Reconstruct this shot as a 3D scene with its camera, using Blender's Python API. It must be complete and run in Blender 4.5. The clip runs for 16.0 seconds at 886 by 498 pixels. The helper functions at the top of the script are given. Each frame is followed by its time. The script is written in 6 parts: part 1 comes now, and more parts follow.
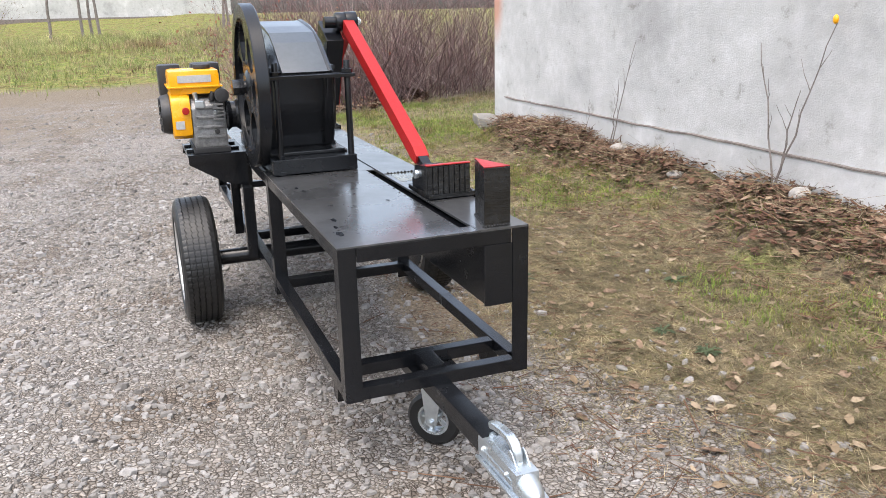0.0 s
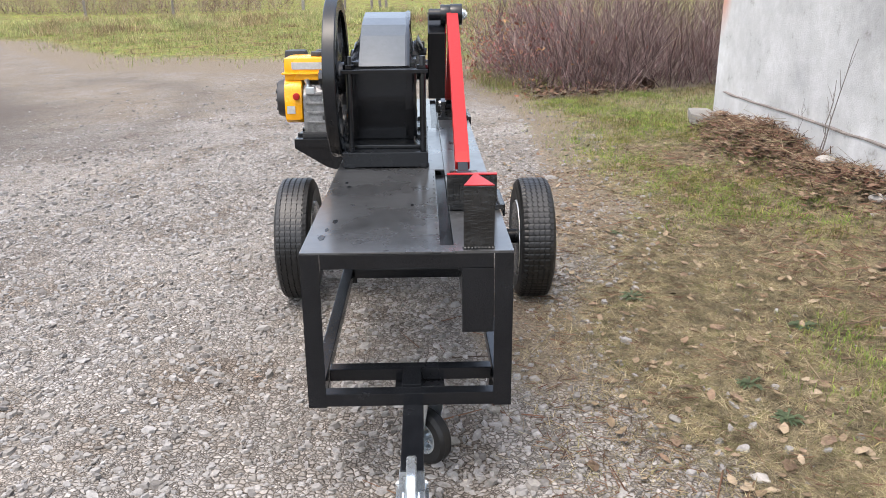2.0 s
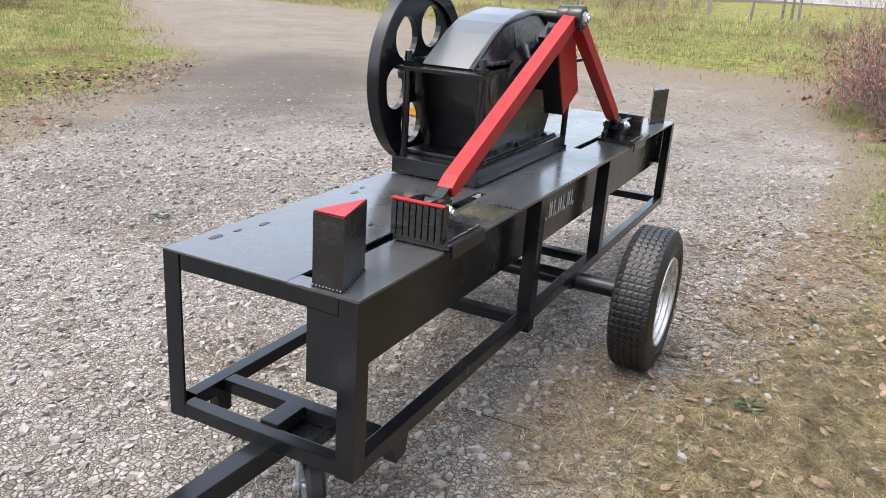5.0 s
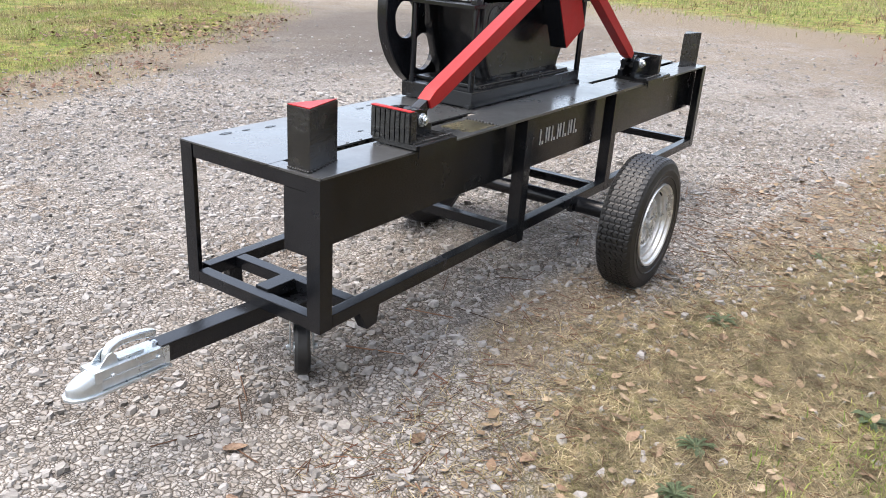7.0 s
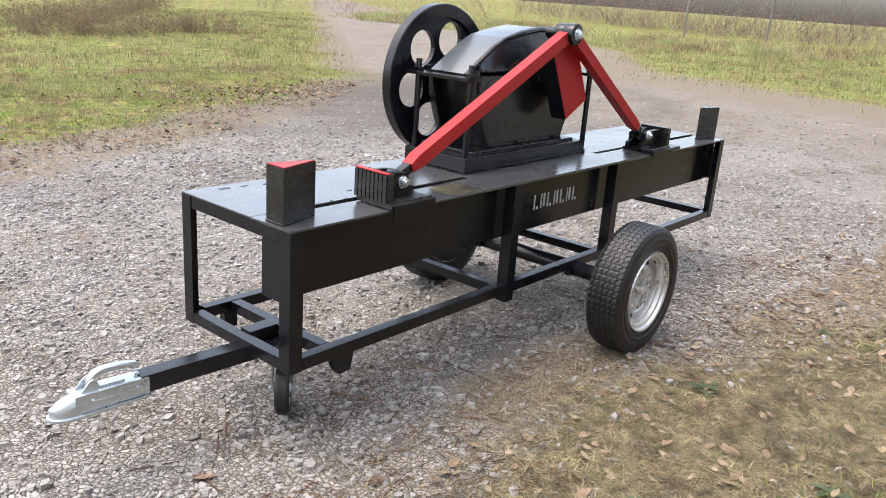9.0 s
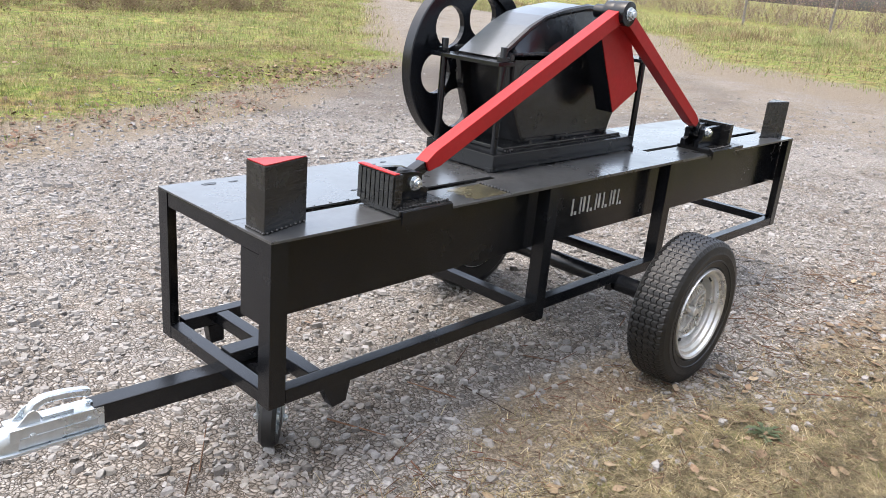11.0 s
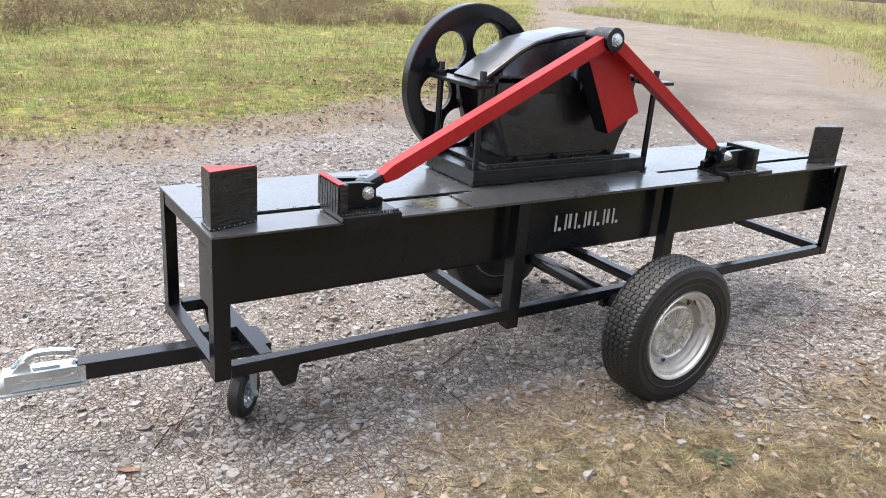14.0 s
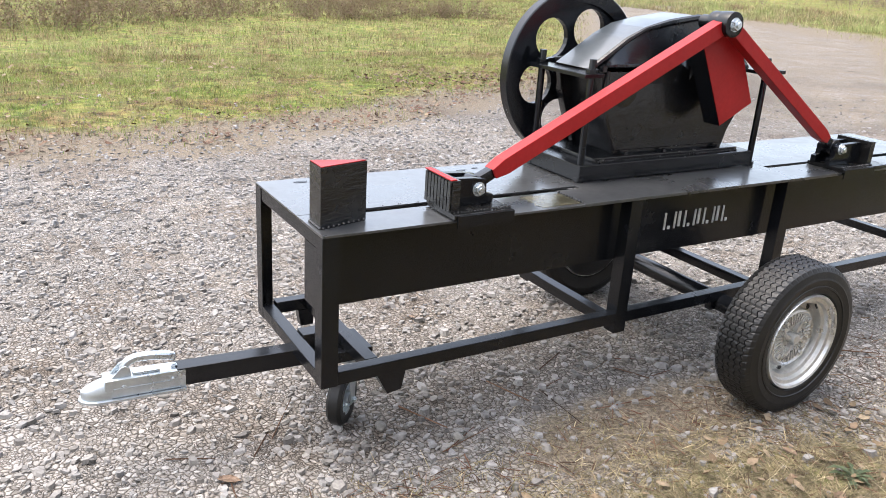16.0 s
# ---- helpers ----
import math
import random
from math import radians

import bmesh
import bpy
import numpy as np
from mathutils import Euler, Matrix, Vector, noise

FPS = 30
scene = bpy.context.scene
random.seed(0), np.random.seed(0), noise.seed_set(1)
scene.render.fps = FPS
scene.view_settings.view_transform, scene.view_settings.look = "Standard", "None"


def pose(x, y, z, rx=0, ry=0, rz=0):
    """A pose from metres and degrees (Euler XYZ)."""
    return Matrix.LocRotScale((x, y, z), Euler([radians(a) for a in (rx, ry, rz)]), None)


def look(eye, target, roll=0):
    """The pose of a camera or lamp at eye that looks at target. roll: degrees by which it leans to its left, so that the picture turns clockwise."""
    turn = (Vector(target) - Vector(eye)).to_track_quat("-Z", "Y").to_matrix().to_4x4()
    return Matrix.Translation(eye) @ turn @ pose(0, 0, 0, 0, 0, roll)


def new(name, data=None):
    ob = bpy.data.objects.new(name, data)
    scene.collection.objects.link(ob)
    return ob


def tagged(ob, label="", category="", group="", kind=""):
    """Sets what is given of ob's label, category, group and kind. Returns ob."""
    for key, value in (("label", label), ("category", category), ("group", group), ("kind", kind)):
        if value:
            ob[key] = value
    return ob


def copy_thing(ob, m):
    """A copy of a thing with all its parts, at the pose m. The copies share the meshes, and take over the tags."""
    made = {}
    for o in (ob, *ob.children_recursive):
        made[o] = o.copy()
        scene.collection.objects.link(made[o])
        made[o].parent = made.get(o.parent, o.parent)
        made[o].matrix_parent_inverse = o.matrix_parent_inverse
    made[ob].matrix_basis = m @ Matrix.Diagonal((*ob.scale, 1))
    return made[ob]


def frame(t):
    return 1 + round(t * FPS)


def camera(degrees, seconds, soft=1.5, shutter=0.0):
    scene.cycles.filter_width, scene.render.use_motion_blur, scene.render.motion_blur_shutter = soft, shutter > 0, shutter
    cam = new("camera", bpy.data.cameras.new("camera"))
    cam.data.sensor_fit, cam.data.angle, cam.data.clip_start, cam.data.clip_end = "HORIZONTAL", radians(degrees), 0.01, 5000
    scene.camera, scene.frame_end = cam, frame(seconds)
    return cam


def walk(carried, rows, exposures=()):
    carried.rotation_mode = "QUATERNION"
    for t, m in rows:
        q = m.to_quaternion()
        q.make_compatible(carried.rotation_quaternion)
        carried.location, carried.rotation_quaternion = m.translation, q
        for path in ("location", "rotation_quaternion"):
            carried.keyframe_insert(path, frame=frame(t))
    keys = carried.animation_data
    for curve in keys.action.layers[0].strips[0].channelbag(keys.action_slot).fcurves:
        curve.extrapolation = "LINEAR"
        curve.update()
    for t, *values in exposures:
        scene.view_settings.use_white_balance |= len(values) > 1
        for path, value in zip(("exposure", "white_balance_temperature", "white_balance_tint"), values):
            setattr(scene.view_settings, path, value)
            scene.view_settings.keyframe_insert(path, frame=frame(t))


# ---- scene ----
cam = camera(58.4, 16.0, soft=0.6)
PATH = [
    (0, (-2.154, 1.126, 1.452), (-0.368, 0.434, 0.875), -1.3),
    (0.5, (-2.107, 0.91, 1.429), (-0.269, 0.386, 0.837), -1.7),
    (1, (-2.068, 0.713, 1.462), (-0.194, 0.376, 0.85), -1.8),
    (1.5, (-2.132, 0.428, 1.479), (-0.239, 0.25, 0.86), -1.2),
    (2, (-2.167, 0.257, 1.514), (-0.266, 0.212, 0.894), -0.4),
    (2.3, (-2.109, 0.226, 1.507), (-0.205, 0.252, 0.896), -0.3),
    (2.5, (-2.037, 0.215, 1.51), (-0.137, 0.292, 0.89), 0.1),
    (3, (-1.875, 0.143, 1.523), (0.004, 0.353, 0.869), 0.6),
    (3.5, (-1.766, -0.066, 1.538), (0.077, 0.303, 0.855), 1.3),
    (3.7, (-1.734, -0.197, 1.562), (0.095, 0.242, 0.883), 1.3),
    (5.8, (-1.341, -1.191, 1.495), (0.277, -0.231, 0.817), 4.9),
    (6, (-1.376, -1.238, 1.489), (0.23, -0.272, 0.791), 4.8),
    (6.5, (-1.529, -1.374, 1.47), (0.044, -0.378, 0.739), 4.0),
    (7, (-1.581, -1.502, 1.478), (-0.043, -0.464, 0.731), 3.7),
    (7.5, (-1.536, -1.715, 1.498), (-0.025, -0.62, 0.779), 4.0),
    (8, (-1.51, -1.856, 1.532), (-0.016, -0.706, 0.866), 4.0),
    (8.5, (-1.501, -1.878, 1.531), (-0.025, -0.678, 0.914), 3.9),
    (8.7, (-1.503, -1.882, 1.539), (-0.035, -0.668, 0.929), 4.0),
    (10.8, (-1.189, -1.689, 1.498), (0.223, -0.425, 0.86), 5.2),
    (11, (-1.105, -1.647, 1.497), (0.273, -0.354, 0.841), 5.2),
    (11.5, (-0.895, -1.636, 1.476), (0.369, -0.251, 0.779), 5.1),
    (12, (-0.697, -1.767, 1.498), (0.451, -0.292, 0.785), 5.2),
    (12.5, (-0.742, -1.932, 1.514), (0.347, -0.423, 0.783), 5.3),
    (13, (-0.862, -2.148, 1.54), (0.208, -0.625, 0.807), 5.1),
    (13.5, (-0.815, -2.255, 1.589), (0.249, -0.714, 0.886), 4.5),
    (14, (-0.686, -2.282, 1.623), (0.369, -0.718, 0.959), 4.4),
    (14.5, (-0.672, -2.287, 1.633), (0.373, -0.708, 0.989), 4.5),
    (15, (-0.726, -2.244, 1.632), (0.312, -0.662, 0.985), 4.6),
    (15.5, (-0.836, -2.158, 1.613), (0.18, -0.566, 0.954), 4.2),
    (16, (-0.82, -2.011, 1.564), (0.159, -0.406, 0.883), 3.7),
]
walk(cam, [(t, look(e, g, r)) for t, e, g, r in PATH], [(0, 1.46), (3.5, 1.5), (6, 1.62), (7.5, 1.72), (8.5, 1.6), (11, 1.68), (12.5, 1.8), (14.5, 1.74), (16, 1.76)])
SKY, SUN = 0.185, 0.25

# ---- world, sun, exposure ----
world = bpy.data.worlds.new("overcast_world")
scene.world = world
world.use_nodes = True
wn = world.node_tree
sky = wn.nodes.new("ShaderNodeTexSky")
sky.sky_type = 'NISHITA'
sky.sun_disc = False
sky.sun_elevation = radians(69)
sky.sun_rotation = radians(-48)
sky.air_density = 1.0
sky.dust_density = 5.0
sky.ozone_density = 1.0
haze = wn.nodes.new("ShaderNodeHueSaturation")
haze.inputs["Saturation"].default_value = 0.7
wn.links.new(sky.outputs[0], haze.inputs["Color"])
wn.links.new(haze.outputs[0], wn.nodes["Background"].inputs[0])
wn.nodes["Background"].inputs[1].default_value = SKY
sun = new("sun", bpy.data.lights.new("sun", 'SUN'))
sun.data.energy = SUN
sun.data.angle = radians(115)
sun.data.color = (1.0, 0.985, 0.965)
sun.matrix_world = look((-1.8, 1.6, 6.4), (0, 0, 0))

# ---- materials ----


def make_mat(name):
    m = bpy.data.materials.new(name)
    m.use_nodes = True
    return m, m.node_tree, m.node_tree.nodes["Principled BSDF"]


def node(nt, kind, **inputs):
    n = nt.nodes.new(kind)
    for k, v in inputs.items():
        n.inputs[k.replace("_", " ")].default_value = v
    return n


def noise_tex(nt, scale, detail=4, rough=0.6):
    tc = nt.nodes.new("ShaderNodeTexCoord")
    n = node(nt, "ShaderNodeTexNoise", Scale=scale, Detail=detail, Roughness=rough)
    nt.links.new(tc.outputs["Object"], n.inputs["Vector"])
    return n


def ramp(nt, source, stops):
    r = nt.nodes.new("ShaderNodeValToRGB")
    e = r.color_ramp.elements
    e[0].position, e[0].color = stops[0][0], (*stops[0][1], 1)
    e[1].position, e[1].color = stops[-1][0], (*stops[-1][1], 1)
    for p, c in stops[1:-1]:
        k = e.new(p)
        k.color = (*c, 1)
    nt.links.new(source, r.inputs[0])
    return r


def mix(nt, fac, a, b, blend='MIX'):
    m = nt.nodes.new("ShaderNodeMix")
    m.data_type, m.blend_type = 'RGBA', blend
    for sock, val in ((m.inputs[0], fac), (m.inputs[6], a), (m.inputs[7], b)):
        if isinstance(val, (tuple, float, int)):
            sock.default_value = (*val, 1) if isinstance(val, tuple) else val
        else:
            nt.links.new(val, sock)
    return m.outputs[2]


def bump(nt, bsdf, height, strength, dist=0.01):
    b = node(nt, "ShaderNodeBump", Strength=strength, Distance=dist)
    nt.links.new(height, b.inputs["Height"])
    nt.links.new(b.outputs[0], bsdf.inputs["Normal"])
    return b


def worn(name, dark, light, rough, fine=60, coarse=7, metal=0.0, rough_var=0.12, bumps=0.15, dist=0.004, coat=0.0, brushed=0.0):
    """Two-scale varied surface: colour between dark and light, varied gloss and fine relief."""
    m, nt, b = make_mat(name)
    n1, n2 = noise_tex(nt, coarse, 5), noise_tex(nt, fine, 6, 0.7)
    mm = node(nt, "ShaderNodeMath")
    mm.operation = 'MULTIPLY_ADD'
    mm.inputs[1].default_value = 0.5
    nt.links.new(n1.outputs[0], mm.inputs[0])
    half = node(nt, "ShaderNodeMath")
    half.operation = 'MULTIPLY'
    half.inputs[1].default_value = 0.5
    nt.links.new(n2.outputs[0], half.inputs[0])
    nt.links.new(half.outputs[0], mm.inputs[2])
    r = ramp(nt, mm.outputs[0], [(0.35, dark), (0.65, light)])
    nt.links.new(r.outputs[0], b.inputs["Base Color"])
    rr = ramp(nt, n1.outputs[0], [(0.3, (rough - rough_var,) * 3), (0.7, (rough + rough_var,) * 3)])
    nt.links.new(rr.outputs[0], b.inputs["Roughness"])
    b.inputs["Metallic"].default_value = metal
    b.inputs["Coat Weight"].default_value = coat
    b.inputs["Coat Roughness"].default_value = 0.16
    relief = n2
    if brushed:
        relief = node(nt, "ShaderNodeTexNoise", Scale=brushed, Detail=5.0, Roughness=0.65)
        tc, mp = nt.nodes.new("ShaderNodeTexCoord"), nt.nodes.new("ShaderNodeMapping")
        mp.inputs["Scale"].default_value = (0.8, 0.8, 3.4)
        mp.inputs["Rotation"].default_value = (0.06, 0.1, 0)
        nt.links.new(tc.outputs["Object"], mp.inputs["Vector"])
        nt.links.new(mp.outputs[0], relief.inputs["Vector"])
    bump(nt, b, relief.outputs[0], bumps, dist)
    return m


def islands(name, colours, rough=0.85, fine=90, spec=0.3, patchy=0.0, thin=0.0, mottle=0.0):
    """Loose pieces joined in one mesh: each island takes its own shade."""
    m, nt, b = make_mat(name)
    g = nt.nodes.new("ShaderNodeNewGeometry")
    r = ramp(nt, g.outputs["Random Per Island"], [(i / (len(colours) - 1), c) for i, c in enumerate(colours)])
    n = noise_tex(nt, fine, 4, 0.7)
    v = ramp(nt, n.outputs[0], [(0.3, (0.72,) * 3), (0.7, (1.18,) * 3)])
    col = mix(nt, 1.0, r.outputs[0], v.outputs[0], 'MULTIPLY')
    if patchy:
        big = noise_tex(nt, patchy, 5, 0.65)
        pt = ramp(nt, big.outputs[0], [(0.36, (0.62, 0.5, 0.45)), (0.45, (1.0, 0.9, 0.85)), (0.55, (0.85, 1.05, 0.7)), (0.66, (1.25, 1.25, 1.0))])
        col = mix(nt, 1.0, col, pt.outputs[0], 'MULTIPLY')
    if mottle:
        md = noise_tex(nt, mottle, 4, 0.7)
        mt = ramp(nt, md.outputs[0], [(0.38, (0.55, 0.54, 0.51)), (0.5, (1.0, 0.99, 0.97)), (0.62, (1.38, 1.36, 1.3))])
        col = mix(nt, 1.0, col, mt.outputs[0], 'MULTIPLY')
    nt.links.new(col, b.inputs["Base Color"])
    b.inputs["Roughness"].default_value = rough
    b.inputs["Specular IOR Level"].default_value = spec
    bump(nt, b, n.outputs[0], 0.3, 0.004)
    if thin:
        tr, mx = nt.nodes.new("ShaderNodeBsdfTranslucent"), nt.nodes.new("ShaderNodeMixShader")
        nt.links.new(col, tr.inputs["Color"])
        mx.inputs[0].default_value = thin
        nt.links.new(b.outputs[0], mx.inputs[1])
        nt.links.new(tr.outputs[0], mx.inputs[2])
        nt.links.new(mx.outputs[0], nt.nodes["Material Output"].inputs["Surface"])
    return m


M_BLACK = worn("black_gloss_paint", (0.003, 0.0035, 0.0045), (0.009, 0.01, 0.012), 0.22, 70, 5, 0, 0.08, 0.06, 0.002, 0.0)
M_BLACK.node_tree.nodes["Principled BSDF"].inputs["Specular IOR Level"].default_value = 0.38
M_TABLE = worn("black_sheet_paint", (0.022, 0.023, 0.024), (0.058, 0.059, 0.06), 0.3, 30, 3.5, 0, 0.12, 0.08, 0.003, 0.7)
M_TABLE.node_tree.nodes["Principled BSDF"].inputs["Coat IOR"].default_value = 1.5
M_CAST = worn("black_cast_paint", (0.002, 0.0025, 0.003), (0.009, 0.01, 0.012), 0.2, 14, 5, 0, 0.1, 0.4, 0.012, 0.3)
M_CAST.node_tree.nodes["Principled BSDF"].inputs["Specular IOR Level"].default_value = 0.42
# cover's black paint, its base lightened and blued to imitate the sky's reflection
M_COVER = worn("sky_lightened_black_paint", (0.022, 0.03, 0.036), (0.048, 0.057, 0.065), 0.36, 40, 3, 0, 0.1, 0.12, 0.003, 0.7)
M_GREASE = worn("greasy_worn_steel", (0.03, 0.026, 0.014), (0.2, 0.18, 0.11), 0.22, 45, 9, 0.3, 0.12, 0.3, 0.003, 0.6)
M_SCRATCH = worn("scratched_black_steel", (0.003, 0.003, 0.003), (0.014, 0.014, 0.014), 0.24, 55, 12, 0, 0.1, 0.45, 0.014, 0.1, 9.0)
M_RED = worn("red_paint", (0.27, 0.010, 0.010), (0.36, 0.018, 0.018), 0.4, 60, 5, 0, 0.1, 0.15, 0.003)
M_RED.node_tree.nodes["Principled BSDF"].inputs["Specular IOR Level"].default_value = 0.22
M_ZINC = worn("galvanised_steel", (0.46, 0.51, 0.54), (0.62, 0.66, 0.69), 0.28, 50, 5, 0.85, 0.07, 0.08, 0.002)
M_RIM = worn("silver_wheel_paint", (0.5, 0.5, 0.49), (0.74, 0.74, 0.72), 0.32, 60, 9, 0.7, 0.1, 0.15, 0.002)
M_RUBBER = worn("tyre_rubber", (0.004, 0.0042, 0.0045), (0.012, 0.0122, 0.0125), 0.44, 45, 6, 0, 0.1, 0.25, 0.004)
M_YELLOW = worn("yellow_enamel", (0.72, 0.31, 0.004), (0.82, 0.38, 0.008), 0.26, 40, 4, 0, 0.06, 0.05, 0.002)
M_ALU = worn("cast_aluminium", (0.07, 0.073, 0.076), (0.3, 0.3, 0.3), 0.42, 60, 10, 0.6, 0.1, 0.3, 0.004)
M_PLASTIC = worn("black_plastic", (0.01, 0.01, 0.011), (0.03, 0.03, 0.032), 0.48, 60, 6)
M_LABEL = worn("pale_label", (0.3, 0.3, 0.29), (0.48, 0.48, 0.47), 0.5, 60, 8)
M_LETTER = worn("stencil_grey", (0.3, 0.3, 0.28), (0.52, 0.52, 0.5), 0.6, 60, 14)
M_STONE = islands("gravel_stone", [(0.1, 0.092, 0.084), (0.225, 0.214, 0.203), (0.27, 0.259, 0.246), (0.155, 0.145, 0.133), (0.245, 0.23, 0.21), (0.195, 0.189, 0.182), (0.315, 0.305, 0.292)], 0.85, 60)
M_STRAW = islands("dry_straw", [(0.19, 0.153, 0.09), (0.31, 0.26, 0.16), (0.085, 0.064, 0.042), (0.23, 0.193, 0.11), (0.44, 0.385, 0.26), (0.13, 0.1, 0.064), (0.17, 0.165, 0.07), (0.29, 0.24, 0.15)], 0.7, 30, 0.3, 0, 0.3, 9)
M_GREEN = islands("green_grass", [(0.11, 0.165, 0.035), (0.17, 0.235, 0.055), (0.24, 0.27, 0.085), (0.34, 0.3, 0.14), (0.145, 0.21, 0.045)], 0.65, 30, 0.3, 1.9, 0.4, 8)
M_MEADOW = islands("meadow_grass", [(0.13, 0.165, 0.055), (0.27, 0.245, 0.13), (0.165, 0.205, 0.068), (0.37, 0.32, 0.21), (0.19, 0.22, 0.085), (0.3, 0.25, 0.16), (0.22, 0.155, 0.105)], 0.7, 30, 0.3, 0.55, 0.4, 3.5)
M_WEEDS = islands("tall_weed_stalk", [(0.24, 0.235, 0.11), (0.36, 0.325, 0.2), (0.19, 0.215, 0.09), (0.43, 0.38, 0.26), (0.28, 0.215, 0.15)], 0.75, 30, 0.3, 0.35, 0.4, 1.6)
M_LITTER = islands("brown_litter", [(0.035, 0.023, 0.016), (0.11, 0.06, 0.036), (0.065, 0.036, 0.023), (0.17, 0.1, 0.062), (0.1, 0.042, 0.028), (0.26, 0.19, 0.125), (0.05, 0.034, 0.024)], 0.85, 50)
M_LEAF = worn("dead_leaf", (0.15, 0.09, 0.06), (0.34, 0.24, 0.165), 0.75, 80, 20)
M_SCRAP = islands("leaf_scrap", [(0.09, 0.062, 0.038), (0.2, 0.15, 0.095), (0.13, 0.09, 0.055), (0.28, 0.22, 0.15), (0.16, 0.1, 0.065)], 0.85, 50)
M_TWIG = islands("hedge_stem", [(0.04, 0.027, 0.027), (0.16, 0.11, 0.105), (0.085, 0.048, 0.048), (0.31, 0.245, 0.225), (0.13, 0.058, 0.058), (0.21, 0.15, 0.142), (0.06, 0.036, 0.035)], 0.8, 40)
M_DRYWEED = islands("dry_weed", [(0.1, 0.062, 0.04), (0.2, 0.14, 0.09), (0.28, 0.22, 0.13), (0.15, 0.085, 0.06), (0.19, 0.18, 0.07), (0.24, 0.17, 0.13), (0.13, 0.14, 0.05)], 0.8, 40, 0.3, 0, 0.3)
M_RED_LEAF = islands("reddish_leaf", [(0.16, 0.05, 0.045), (0.3, 0.12, 0.08), (0.22, 0.075, 0.075), (0.4, 0.22, 0.09)], 0.75, 40)
M_BARK = worn("grey_bark", (0.09, 0.075, 0.065), (0.24, 0.21, 0.19), 0.85, 60, 9, 0, 0.1, 0.6, 0.01)
M_CONCRETE = worn("grey_concrete", (0.13, 0.122, 0.108), (0.25, 0.236, 0.21), 0.85, 60, 5, 0, 0.08, 0.5, 0.01)
M_PALE_STONE = worn("pale_stone", (0.22, 0.205, 0.185), (0.38, 0.36, 0.33), 0.85, 30, 8, 0, 0.08, 0.6, 0.01)
M_ROSETTE = worn("weed_leaf_green", (0.055, 0.085, 0.035), (0.13, 0.165, 0.085), 0.6, 70, 16)


def plaster_mat():
    m, nt, b = make_mat("weathered_plaster")
    n1, n2, n3 = noise_tex(nt, 0.9, 6, 0.65), noise_tex(nt, 6, 6, 0.7), noise_tex(nt, 70, 5, 0.7)
    base = ramp(nt, n1.outputs[0], [(0.34, (0.33, 0.33, 0.322)), (0.45, (0.42, 0.42, 0.41)), (0.55, (0.44, 0.44, 0.43)), (0.66, (0.53, 0.53, 0.52))])
    spots = ramp(nt, n2.outputs[0], [(0.3, (0.66, 0.65, 0.62)), (0.4, (0.97, 0.97, 0.97)), (0.5, (1, 1, 1)), (0.62, (1.1, 1.1, 1.11))])
    col = mix(nt, 1.0, base.outputs[0], spots.outputs[0], 'MULTIPLY')
    tc = nt.nodes.new("ShaderNodeTexCoord")
    # rusty stain at the outer corner, about a metre and a half up
    mp = nt.nodes.new("ShaderNodeMapping")
    mp.vector_type = 'POINT'
    mp.inputs["Location"].default_value = (-6.4 * 4, 0, -1.55 * 1.7)
    mp.inputs["Scale"].default_value = (4, 0, 1.7)
    gr = nt.nodes.new("ShaderNodeTexGradient")
    gr.gradient_type = 'SPHERICAL'
    nt.links.new(tc.outputs["Object"], mp.inputs["Vector"])
    nt.links.new(mp.outputs[0], gr.inputs["Vector"])
    fac = ramp(nt, gr.outputs["Fac"], [(0.1, (0, 0, 0)), (0.7, (0.85,) * 3)])
    col = mix(nt, fac.outputs[0], col, (0.46, 0.22, 0.14))
    nt.links.new(col, b.inputs["Base Color"])
    b.inputs["Roughness"].default_value = 0.9
    add = node(nt, "ShaderNodeMath")
    nt.links.new(n2.outputs[0], add.inputs[0])
    nt.links.new(n3.outputs[0], add.inputs[1])
    bump(nt, b, add.outputs[0], 0.45, 0.012)
    return m


